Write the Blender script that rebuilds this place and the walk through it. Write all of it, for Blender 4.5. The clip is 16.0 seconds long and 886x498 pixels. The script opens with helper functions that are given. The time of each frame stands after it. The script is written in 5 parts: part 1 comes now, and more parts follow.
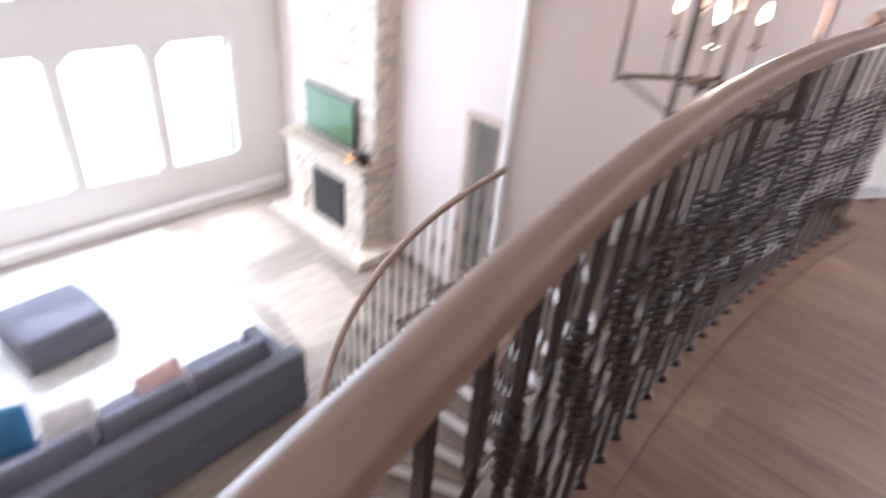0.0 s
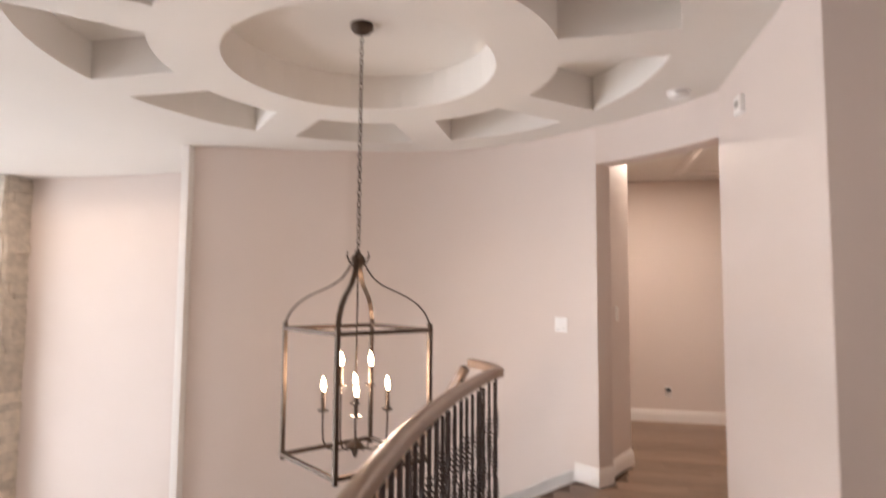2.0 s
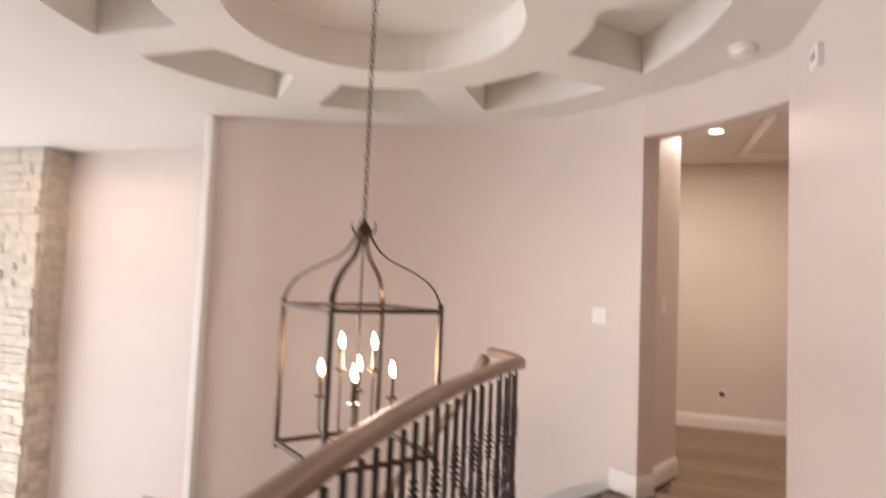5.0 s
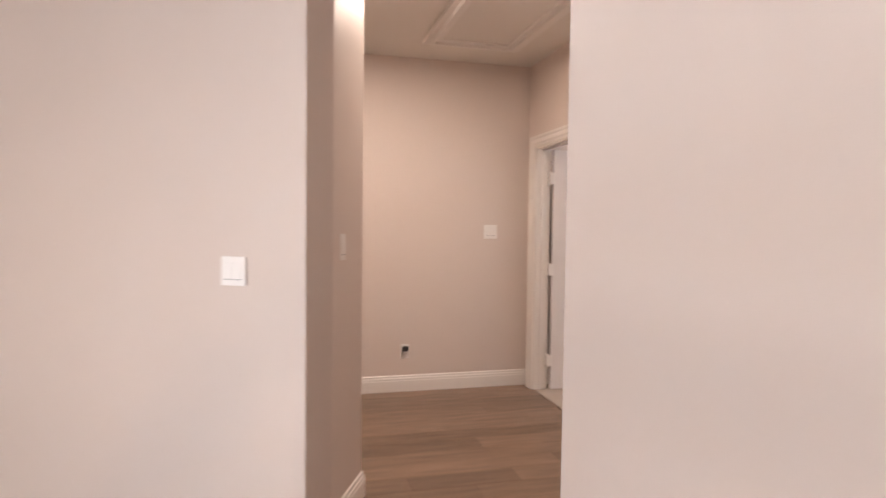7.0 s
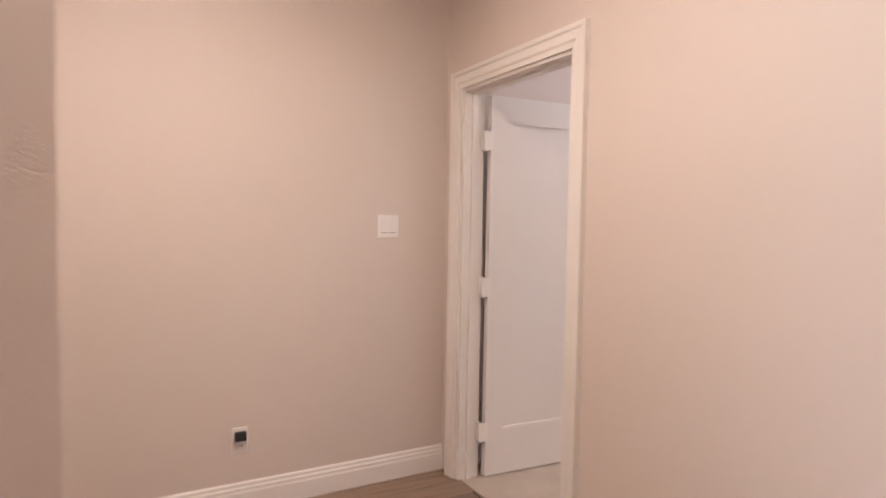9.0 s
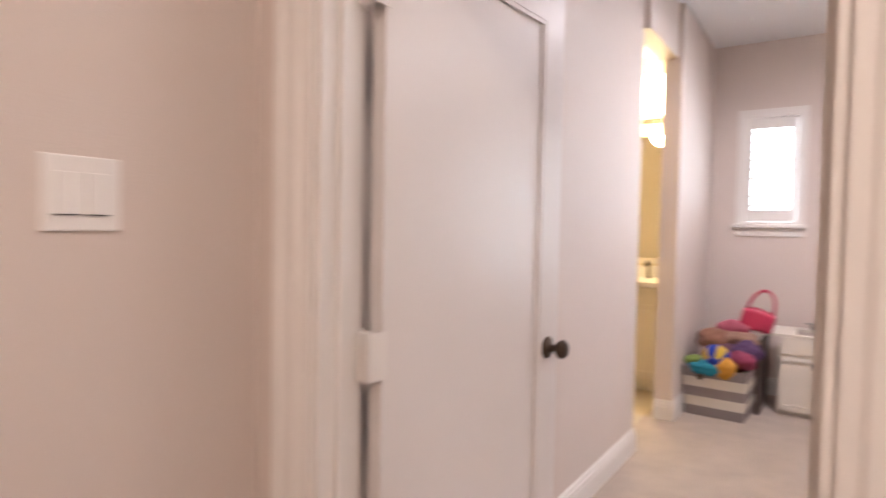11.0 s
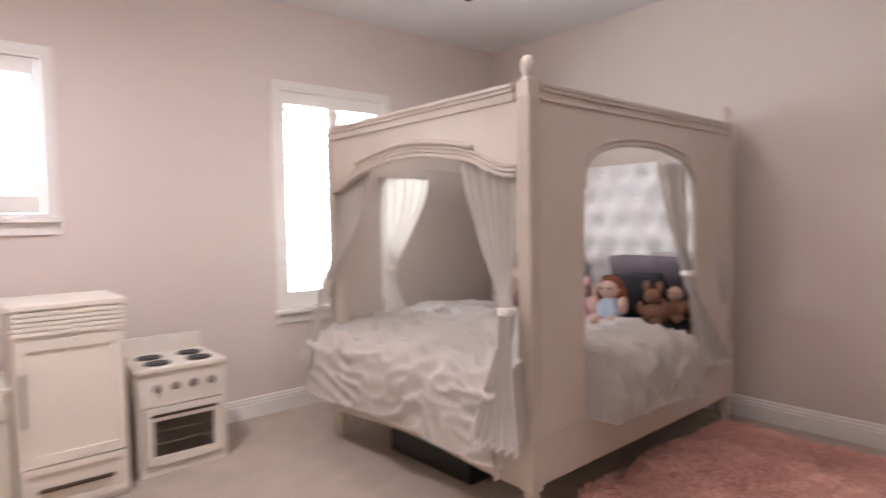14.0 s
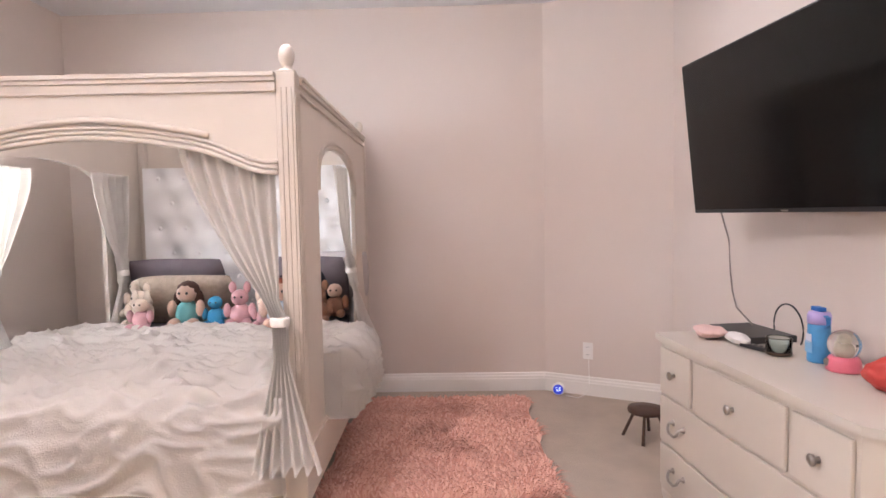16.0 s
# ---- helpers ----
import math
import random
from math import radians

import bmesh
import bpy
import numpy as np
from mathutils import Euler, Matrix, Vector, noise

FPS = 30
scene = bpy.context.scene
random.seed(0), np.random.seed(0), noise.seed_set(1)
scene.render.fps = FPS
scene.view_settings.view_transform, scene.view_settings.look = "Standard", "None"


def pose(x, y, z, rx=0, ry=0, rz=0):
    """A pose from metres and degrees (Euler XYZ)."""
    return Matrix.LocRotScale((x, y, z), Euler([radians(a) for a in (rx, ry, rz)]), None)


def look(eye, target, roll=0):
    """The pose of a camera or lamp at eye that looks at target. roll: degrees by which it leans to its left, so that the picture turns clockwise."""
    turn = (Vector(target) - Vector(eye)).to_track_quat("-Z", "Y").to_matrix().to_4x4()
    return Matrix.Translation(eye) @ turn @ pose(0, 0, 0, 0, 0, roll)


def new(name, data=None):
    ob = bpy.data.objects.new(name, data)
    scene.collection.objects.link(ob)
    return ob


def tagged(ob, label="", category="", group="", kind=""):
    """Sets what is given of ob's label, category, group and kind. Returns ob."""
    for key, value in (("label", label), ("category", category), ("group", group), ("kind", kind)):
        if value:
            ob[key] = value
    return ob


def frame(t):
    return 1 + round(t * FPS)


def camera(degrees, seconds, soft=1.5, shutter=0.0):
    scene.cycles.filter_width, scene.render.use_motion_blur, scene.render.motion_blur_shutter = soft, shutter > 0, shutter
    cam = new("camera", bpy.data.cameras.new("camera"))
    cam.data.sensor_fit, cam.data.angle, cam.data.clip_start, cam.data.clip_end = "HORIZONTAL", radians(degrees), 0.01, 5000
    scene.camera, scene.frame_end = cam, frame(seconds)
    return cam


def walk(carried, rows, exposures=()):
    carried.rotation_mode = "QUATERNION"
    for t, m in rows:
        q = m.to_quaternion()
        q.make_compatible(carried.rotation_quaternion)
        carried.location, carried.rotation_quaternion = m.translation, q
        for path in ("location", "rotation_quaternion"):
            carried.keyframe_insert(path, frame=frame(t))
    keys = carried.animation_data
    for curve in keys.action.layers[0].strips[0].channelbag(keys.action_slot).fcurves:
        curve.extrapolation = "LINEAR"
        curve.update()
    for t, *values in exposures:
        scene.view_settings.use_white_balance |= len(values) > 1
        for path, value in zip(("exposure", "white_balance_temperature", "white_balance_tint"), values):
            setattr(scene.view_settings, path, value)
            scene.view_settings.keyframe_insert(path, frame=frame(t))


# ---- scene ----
cam = camera(74.0, 16.0, shutter=0.8)
PATH = [
    (0, (6.905, -2.177, 1.312), (5.654, -3.331, 0.262), 5.0),
    (0.5, (7.035, -2.068, 1.317), (5.411, -3.024, 0.647), 2.8),
    (1, (7.048, -2.066, 1.416), (5.171, -2.686, 1.109), 1.5),
    (1.5, (7.121, -2.03, 1.418), (5.163, -2.436, 1.427), 0.4),
    (2, (7.138, -2.069, 1.455), (5.193, -2.511, 1.597), 0.4),
    (2.5, (7.145, -2.077, 1.504), (5.263, -2.633, 1.888), 0.5),
    (3, (7.166, -2.046, 1.52), (5.374, -2.668, 2.151), 0.6),
    (3.2, (7.165, -2.046, 1.551), (5.39, -2.68, 2.219), 0.5),
    (5.3, (6.51, -1.961, 1.331), (4.578, -2.477, 1.319), 1.8),
    (5.5, (6.34, -1.956, 1.306), (4.375, -2.327, 1.275), 1.7),
    (6, (5.866, -1.952, 1.311), (3.867, -1.992, 1.259), 1.4),
    (6.5, (5.393, -1.961, 1.296), (3.406, -1.738, 1.249), 0.8),
    (7, (4.761, -1.958, 1.386), (2.824, -1.468, 1.303), 0.7),
    (7.5, (4.23, -1.891, 1.335), (2.336, -1.25, 1.271), 0.6),
    (8, (3.732, -1.76, 1.395), (1.893, -0.981, 1.295), 0.6),
    (8.2, (3.538, -1.715, 1.399), (1.721, -0.886, 1.295), 0.5),
    (10.3, (1.589, -1.168, 1.277), (0.071, 0.132, 1.203), 1.5),
    (10.5, (1.404, -1.069, 1.287), (-0.033, 0.32, 1.209), 1.2),
    (11, (0.995, -0.79, 1.287), (-0.123, 0.867, 1.213), 1.0),
    (11.5, (0.814, -0.533, 1.282), (0.116, 1.34, 1.224), 0.0),
    (12, (0.736, -0.279, 1.31), (0.42, 1.694, 1.239), -0.3),
    (12.5, (0.699, -0.041, 1.292), (0.793, 1.955, 1.221), -0.4),
    (13, (0.782, 0.162, 1.292), (1.339, 2.081, 1.213), -0.7),
    (13.5, (0.873, 0.445, 1.316), (1.824, 2.203, 1.223), -0.9),
    (14, (0.932, 0.714, 1.305), (2.222, 2.239, 1.205), -1.0),
    (14.5, (0.889, 1.021, 1.313), (2.517, 2.178, 1.206), -1.1),
    (15, (0.757, 1.334, 1.343), (2.632, 2.015, 1.208), -1.2),
    (15.5, (0.605, 1.506, 1.33), (2.587, 1.744, 1.205), -1.2),
    (16, (0.517, 1.7, 1.314), (2.513, 1.742, 1.195), -1.1),
]
walk(cam, [(t, look(eye, target, roll)) for t, eye, target, roll in PATH],
     [(0, 0.4, 5500, 10), (0.5, 0.15, 5800, 10), (1, 0, 6300, 10), (1.5, 0, 6500, 10), (8, 0.1, 6350, 10), (10.5, 0.22, 6100, 10), (11, 0.17, 6100, 10),
      (12, 0.0, 6000, 10), (12.5, -0.1, 5950, 10), (13, 0.0, 6000, 10), (14, 0.27, 6100, 10), (14.5, 0.40, 6120, 10), (15.5, 0.6, 6120, 10), (16, 0.74, 6080, 10)])  # end of walk

# ---- light ----
world = bpy.data.worlds.new("sky")
scene.world = world
world.use_nodes = True
wn = world.node_tree.nodes
sky = wn.new("ShaderNodeTexSky")
sky.sky_type, sky.sun_disc = "NISHITA", False
sky.sun_elevation, sky.sun_rotation = radians(52), radians(180)
wn["Background"].inputs["Strength"].default_value = 0.12
world.node_tree.links.new(sky.outputs[0], wn["Background"].inputs["Color"])


def lamp(name, kind, power, color, m, size=0.1, size_y=0.0, angle=0.01):
    data = bpy.data.lights.new(name, kind)
    data.energy, data.color = power, color
    if kind == "AREA":
        data.shape, data.size, data.size_y = "RECTANGLE", size, size_y or size
    elif kind == "SUN":
        data.angle = angle
    elif kind == "SPOT":
        data.shadow_soft_size, data.spot_size, data.spot_blend = size, radians(176), 0.3
    else:
        data.shadow_soft_size = size
    ob = new(name, data)
    ob.matrix_world = m
    return ob


BZ_LAMP = 2.77
WARM, DAY = (1.0, 0.765, 0.61), (0.90, 0.92, 1.0)
lamp("sun", "SUN", 3.0, (1.0, 0.95, 0.88), look((0, -20, 25), (2, 0, 0)), angle=radians(0.5))
# daylight in the window openings
for wx in (2.95, 4.27, 5.59, 6.91, 8.23):
    lamp("great_window_light", "AREA", 115, DAY, look((wx, -11.72, -0.6), (wx, 0, -1.4)), 1.2, 5.2)
lamp("bedroom_window_light", "AREA", 62, (0.90, 0.95, 1.0), look((3.15, 4.76, 1.48), (3.15, 0, 1.2)), 1.0, 1.65)
for wx in (0.53, 1.19):
    lamp("bedroom_window_light", "AREA", 21, (0.90, 0.95, 1.0), look((wx, 4.76, 1.8), (wx, 0, 1.5)), 0.5, 0.95)
# lamps of the house; the fills noted below are added
lamp("lantern_light", "POINT", 30, WARM, pose(4.04, -3.26, 0.95), 0.12)
lamp("hall_can_light", "AREA", 36, (1.0, 0.80, 0.67), pose(1.42, -1.33, 2.725), 0.13)
lamp("great_can_light", "SPOT", 60, WARM, pose(3.2, -7.4, 2.70), 0.06)
lamp("landing_fill_light", "SPOT", 20, WARM, pose(7.6, -1.6, 2.70), 0.06)
lamp("bedroom_ceiling_lamp", "POINT", 16, (1.0, 0.89, 0.91), pose(2.63, 2.53, 2.52), 0.14)
for px, py, pw in ((0.95, 1.0, 20), (1.05, 3.0, 122), (3.4, 1.2, 18)):
    lamp("bedroom_fill_light", "SPOT", pw, (1.0, 0.89, 0.91), pose(px, py, BZ_LAMP), 0.06).data.spot_blend = 0.9
lamp("vanity_light", "POINT", 40, (1.0, 0.74, 0.36), pose(-0.37, 4.2, 2.15), 0.1)


# ---- materials ----
def nodes_of(name):
    m = bpy.data.materials.new(name)
    m.use_nodes = True
    nt = m.node_tree
    return m, nt, nt.nodes["Principled BSDF"]


def mat(name, color, rough=0.5, metal=0.0, vary=0.06, scale=6.0, bump=0.05, fine=120.0, stretch=(1, 1, 1), emit=0.0, random_tint=0.0, spec=0.5, emit_color=None):
    m, nt, b = nodes_of(name)
    N, L = nt.nodes.new, nt.links.new
    b.inputs["Roughness"].default_value, b.inputs["Metallic"].default_value = rough, metal
    b.inputs["Specular IOR Level"].default_value = spec
    tc, mp = N("ShaderNodeTexCoord"), N("ShaderNodeMapping")
    mp.inputs["Scale"].default_value = stretch
    L(tc.outputs["Object"], mp.inputs["Vector"])
    big, small = N("ShaderNodeTexNoise"), N("ShaderNodeTexNoise")
    big.inputs["Scale"].default_value, big.inputs["Detail"].default_value = scale, 4
    small.inputs["Scale"].default_value, small.inputs["Detail"].default_value = fine, 3
    L(mp.outputs[0], big.inputs["Vector"]), L(mp.outputs[0], small.inputs["Vector"])
    ramp = N("ShaderNodeMapRange")
    ramp.inputs["To Min"].default_value, ramp.inputs["To Max"].default_value = 1 - vary * 2, 1 + vary * 2
    L(big.outputs["Fac"], ramp.inputs["Value"])
    mul = N("ShaderNodeMix")
    mul.data_type, mul.blend_type = "RGBA", "MULTIPLY"
    mul.inputs["Factor"].default_value = 1
    mul.inputs["A"].default_value = (*color, 1)
    out = ramp.outputs[0]
    if random_tint:
        info, r2, mm = N("ShaderNodeObjectInfo"), N("ShaderNodeMapRange"), N("ShaderNodeMath")
        r2.inputs["To Min"].default_value, r2.inputs["To Max"].default_value = 1 - random_tint, 1 + random_tint
        L(info.outputs["Random"], r2.inputs["Value"])
        mm.operation = "MULTIPLY"
        L(out, mm.inputs[0]), L(r2.outputs[0], mm.inputs[1])
        out = mm.outputs[0]
    L(out, mul.inputs["B"])
    L(mul.outputs["Result"], b.inputs["Base Color"])
    if bump:
        bp = N("ShaderNodeBump")
        bp.inputs["Strength"].default_value, bp.inputs["Distance"].default_value = bump, 0.01
        L(small.outputs["Fac"], bp.inputs["Height"])
        L(bp.outputs[0], b.inputs["Normal"])
    if emit:
        b.inputs["Emission Color"].default_value = (*(emit_color or color), 1)
        b.inputs["Emission Strength"].default_value = emit
    return m


def glass_mat(name, color=(1, 1, 1), rough=0.0):
    m, nt, b = nodes_of(name)
    b.inputs["Base Color"].default_value = (*color, 1)
    b.inputs["Transmission Weight"].default_value, b.inputs["Roughness"].default_value = 1, rough
    b.inputs["IOR"].default_value = 1.45
    return m


WALL = mat("greige_wall_paint", (0.70, 0.610, 0.555), 0.58, vary=0.015, scale=1.5, bump=0.12, fine=260)
CEIL = mat("ceiling_paint", (0.78, 0.74, 0.69), 0.75, vary=0.015, scale=1.2, bump=0.10, fine=220)
BEDCEIL = mat("bedroom_ceiling_paint", (0.80, 0.79, 0.79), 0.75, vary=0.015, scale=1.2, bump=0.10, fine=220)
TRIM = mat("white_trim_paint", (0.82, 0.78, 0.74), 0.32, vary=0.015, scale=3, bump=0.02)
DOORM = mat("white_door_paint", (0.78, 0.73, 0.70), 0.30, vary=0.015, scale=3, bump=0.02)
PLANK = mat("oak_plank", (0.22, 0.145, 0.10), 0.38, vary=0.30, scale=3.0, bump=0.10, fine=50, stretch=(9, 1, 1), random_tint=0.22)
TREADM = mat("tread_wood", (0.16, 0.115, 0.085), 0.42, vary=0.18, scale=4, bump=0.06, fine=60, stretch=(1, 6, 1))
RAILM = mat("oak_rail_stain", (0.27, 0.185, 0.135), 0.35, vary=0.14, scale=4, bump=0.05, fine=60)
IRON = mat("wrought_iron", (0.036, 0.021, 0.016), 0.5, metal=0.4, vary=0.15, scale=30, bump=0.2)
BRONZE = mat("oil_rubbed_bronze", (0.09, 0.062, 0.045), 0.42, metal=0.8, vary=0.2, scale=20, bump=0.08)
STONE = mat("stacked_limestone", (0.66, 0.58, 0.48), 0.85, vary=0.22, scale=9, bump=0.6, fine=40, random_tint=0.16)
CARPET = mat("cream_carpet", (0.56, 0.47, 0.39), 0.95, vary=0.09, scale=5, bump=0.7, fine=420, spec=0.1)
TILE = mat("great_room_floor", (0.36, 0.30, 0.25), 0.30, vary=0.22, scale=2.2, bump=0.03, fine=40, stretch=(1, 7, 1))
SOFA = mat("grey_weave", (0.16, 0.16, 0.19), 0.9, vary=0.08, scale=20, bump=0.4, fine=300, spec=0.2)
BEDM = mat("greige_bed_paint", (0.61, 0.535, 0.46), 0.40, vary=0.04, scale=4, bump=0.04)
CREAM = mat("cream_lacquer", (0.78, 0.72, 0.63), 0.35, vary=0.02, scale=4, bump=0.02)
DUVET = mat("white_ruffled_cotton", (0.88, 0.82, 0.76), 0.9, vary=0.03, scale=8, bump=0.35, fine=160, spec=0.2)
CURTAIN = mat("ivory_curtain", (0.86, 0.81, 0.75), 0.85, vary=0.03, scale=8, bump=0.25, fine=300, spec=0.2)
TUFT = mat("white_tufted_fabric", (0.80, 0.78, 0.76), 0.8, vary=0.03, scale=8, bump=0.2, fine=250, spec=0.3)
GREYSHEET = mat("grey_velvet", (0.17, 0.14, 0.155), 0.8, vary=0.12, scale=9, bump=0.3, fine=200, spec=0.3)
PINKRUG = mat("pink_shag", (0.80, 0.44, 0.35), 0.95, vary=0.22, scale=14, bump=0.5, fine=120, spec=0.1)
BLACKTV = mat("tv_screen", (0.004, 0.004, 0.004), 0.10, vary=0.02, bump=0.0, spec=0.25)
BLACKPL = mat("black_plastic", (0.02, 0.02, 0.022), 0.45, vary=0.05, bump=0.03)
NICKEL = mat("pewter", (0.36, 0.33, 0.30), 0.32, metal=0.9, vary=0.08, bump=0.02)
PLATE = mat("white_plate", (0.86, 0.83, 0.80), 0.35, vary=0.01, bump=0.0)
YELLOWW = mat("bath_wall_paint", (0.72, 0.62, 0.46), 0.55, vary=0.02, scale=2, bump=0.1, fine=240)
GLASS = glass_mat("window_glass")
BULB = mat("bulb_glow", (1.0, 0.78, 0.5), 0.4, vary=0, bump=0, emit=45, emit_color=(1.0, 0.72, 0.42))
CANGLOW = mat("can_lens", (1, 0.9, 0.8), 0.4, vary=0, bump=0, emit=14, emit_color=(1.0, 0.86, 0.7))
SHADEGLOW = mat("vanity_shade_glow", (1, 0.9, 0.7), 0.4, vary=0, bump=0, emit=9, emit_color=(1.0, 0.86, 0.6))


# ---- mesh helpers ----
def bm_new():
    return bmesh.new()


def box(bm, x0, y0, z0, x1, y1, z1, bevel=0.0):
    v = [bm.verts.new(p) for p in ((x0, y0, z0), (x1, y0, z0), (x1, y1, z0), (x0, y1, z0), (x0, y0, z1), (x1, y0, z1), (x1, y1, z1), (x0, y1, z1))]
    f = [bm.faces.new([v[i] for i in q]) for q in ((0, 3, 2, 1), (4, 5, 6, 7), (0, 1, 5, 4), (1, 2, 6, 5), (2, 3, 7, 6), (3, 0, 4, 7))]
    if bevel:
        bmesh.ops.bevel(bm, geom=list({e for q in f for e in q.edges}), offset=bevel, segments=2, affect="EDGES", profile=0.6)
    return bm


def prism(bm, pts, z0, z1):
    lo, hi = [bm.verts.new((x, y, z0)) for x, y in pts], [bm.verts.new((x, y, z1)) for x, y in pts]
    n = len(pts)
    bm.faces.new(lo[::-1]), bm.faces.new(hi)
    for i in range(n):
        bm.faces.new((lo[i], lo[(i + 1) % n], hi[(i + 1) % n], hi[i]))
    return bm


def lathe(bm, prof, seg=20, m=None):
    """Turn (radius, height) pairs about z."""
    rings = []
    for r, z in prof:
        rings.append([bm.verts.new((r * math.cos(2 * math.pi * k / seg), r * math.sin(2 * math.pi * k / seg), z)) for k in range(seg)])
    for a, b in zip(rings, rings[1:]):
        for k in range(seg):
            bm.faces.new((a[k], a[(k + 1) % seg], b[(k + 1) % seg], b[k]))
    bm.faces.new(rings[0][::-1]), bm.faces.new(rings[-1])
    if m is not None:
        bmesh.ops.transform(bm, matrix=m, verts=[v for r in rings for v in r])
    return bm


def sweep(bm, path, prof, up=Vector((0, 0, 1)), closed=False):
    """Carry a profile of (side, up) pairs along a path of points."""
    pts = [Vector(p) for p in path]
    rings = []
    for i, p in enumerate(pts):
        a = pts[i - 1] if i or closed else p
        b = pts[(i + 1) % len(pts)] if i < len(pts) - 1 or closed else p
        t = (b - a).normalized()
        s = t.cross(up)
        s = s.normalized() if s.length > 1e-5 else Vector((1, 0, 0))
        u = s.cross(t).normalized()
        rings.append([bm.verts.new(p + s * c + u * d) for c, d in prof])
    n = len(prof)
    for a, b in zip(rings, rings[1:] + ([rings[0]] if closed else [])):
        for k in range(n):
            bm.faces.new((a[k], a[(k + 1) % n], b[(k + 1) % n], b[k]))
    if not closed:
        bm.faces.new(rings[0][::-1]), bm.faces.new(rings[-1])
    return bm


def circle_prof(r, n=10, sy=1.0):
    return [(r * math.cos(2 * math.pi * k / n), sy * r * math.sin(2 * math.pi * k / n)) for k in range(n)]


def mesh_of(name, bm, material, smooth=False):
    bmesh.ops.recalc_face_normals(bm, faces=bm.faces)
    me = bpy.data.meshes.new(name)
    bm.to_mesh(me)
    bm.free()
    me.materials.append(material)
    if smooth:
        for p in me.polygons:
            p.use_smooth = True
    return me


def part(name, bm, material, parent, label="", smooth=False, m=None):
    ob = new(name, mesh_of(name, bm, material, smooth))
    ob.parent = parent
    if m is not None:
        ob.matrix_basis = m
    return tagged(ob, label) if label else ob


def thing(name, label, category, m=None, group="", kind=""):
    ob = new(name)
    if m is not None:
        ob.matrix_basis = m
    return tagged(ob, label, category, group, kind)


def solid(name, bm, material, label="", category="", kind="structure", smooth=False, m=None, group=""):
    ob = new(name, mesh_of(name, bm, material, smooth))
    if m is not None:
        ob.matrix_basis = m
    return tagged(ob, label, category, group, kind)


def wall(name, p0, p1, z0, z1, thick, openings=(), material=None, label=""):
    """A wall from p0 to p1, thickness to the left of that way; openings are (u0, u1, z0, z1)."""
    (ax, ay), (bx, by) = p0, p1
    length = math.hypot(bx - ax, by - ay)
    bm = bm_new()
    us = sorted({0.0, length, *[u for o in openings for u in o[:2]]})
    for u0, u1 in zip(us, us[1:]):
        holes = sorted((o[2], o[3]) for o in openings if o[0] <= u0 + 1e-6 and o[1] >= u1 - 1e-6)
        z = z0
        for h0, h1 in holes:
            if h0 > z + 1e-6:
                box(bm, u0, 0, z, u1, thick, h0)
            z = h1
        if z < z1 - 1e-6:
            box(bm, u0, 0, z, u1, thick, z1)
    bmesh.ops.remove_doubles(bm, verts=bm.verts, dist=1e-5)
    m = Matrix.Translation((ax, ay, 0)) @ Matrix.Rotation(math.atan2(by - ay, bx - ax), 4, "Z")
    return solid(name, bm, material or WALL, label or "smooth greige painted plaster wall", "wall", m=m)


def band(name, path, thick, z0, z1, material, label, category="wall"):
    """A wall along a bent line, thickness to the left."""
    bm = bm_new()
    pts = [Vector(p) for p in path]
    out = []
    for i, p in enumerate(pts):
        t = (pts[min(i + 1, len(pts) - 1)] - pts[max(i - 1, 0)]).normalized()
        out.append(p + Vector((-t.y, t.x)) * thick)
    rows = [[bm.verts.new((q.x, q.y, z)) for q in line] for line, z in ((pts, z0), (pts, z1), (out, z1), (out, z0))]
    for a, b in zip(rows, rows[1:] + rows[:1]):
        for i in range(len(pts) - 1):
            bm.faces.new((a[i], a[i + 1], b[i + 1], b[i]))
    for i in (0, -1):
        bm.faces.new([r[i] for r in rows])
    ob = solid(name, bm, material, label, category, smooth=True)
    ob.data.set_sharp_from_angle(angle=radians(25))
    return ob


BASE_PROF = [(0, 0), (0.016, 0), (0.016, 0.088), (0.013, 0.095), (0.013, 0.108), (0.008, 0.116), (0.008, 0.128), (0.002, 0.136), (0, 0.136)]


def baseboard(path, name="baseboard"):
    """White moulded skirting along a line, standing out to the right of its way."""
    bm = bm_new()
    pts = [Vector((*p, 0)) for p in path]
    rings = []
    for i, p in enumerate(pts):
        d0 = (p - pts[i - 1]).normalized() if i else None
        d1 = (pts[i + 1] - p).normalized() if i < len(pts) - 1 else None
        d0, d1 = d0 or d1, d1 or d0
        s0, s1 = Vector((d0.y, -d0.x, 0)), Vector((d1.y, -d1.x, 0))
        s = (s0 + s1)
        s = s / max(0.3, s.dot(s0))
        rings.append([bm.verts.new(p + s * a + Vector((0, 0, b))) for a, b in BASE_PROF])
    n = len(BASE_PROF)
    for a, b in zip(rings, rings[1:]):
        for k in range(n):
            bm.faces.new((a[k], a[(k + 1) % n], b[(k + 1) % n], b[k]))
    bm.faces.new(rings[0][::-1]), bm.faces.new(rings[-1])
    return solid(name, bm, TRIM, "white moulded skirting along the wall", "baseboard")


# ---- plan ----
CX, CY, RW = 3.95, -3.30, 2.01        # rotunda
HZ, LOW, BZ = 2.74, -3.75, 2.80       # ceiling, lower floor, bedroom ceiling


def ring(a, r=RW):
    return (CX + r * math.cos(radians(a)), CY + r * math.sin(radians(a)))


A0, A1, A2 = 110.3, 136.5, 205.0      # opening to the hall, end of the curve
END = (2.53, -5.45)

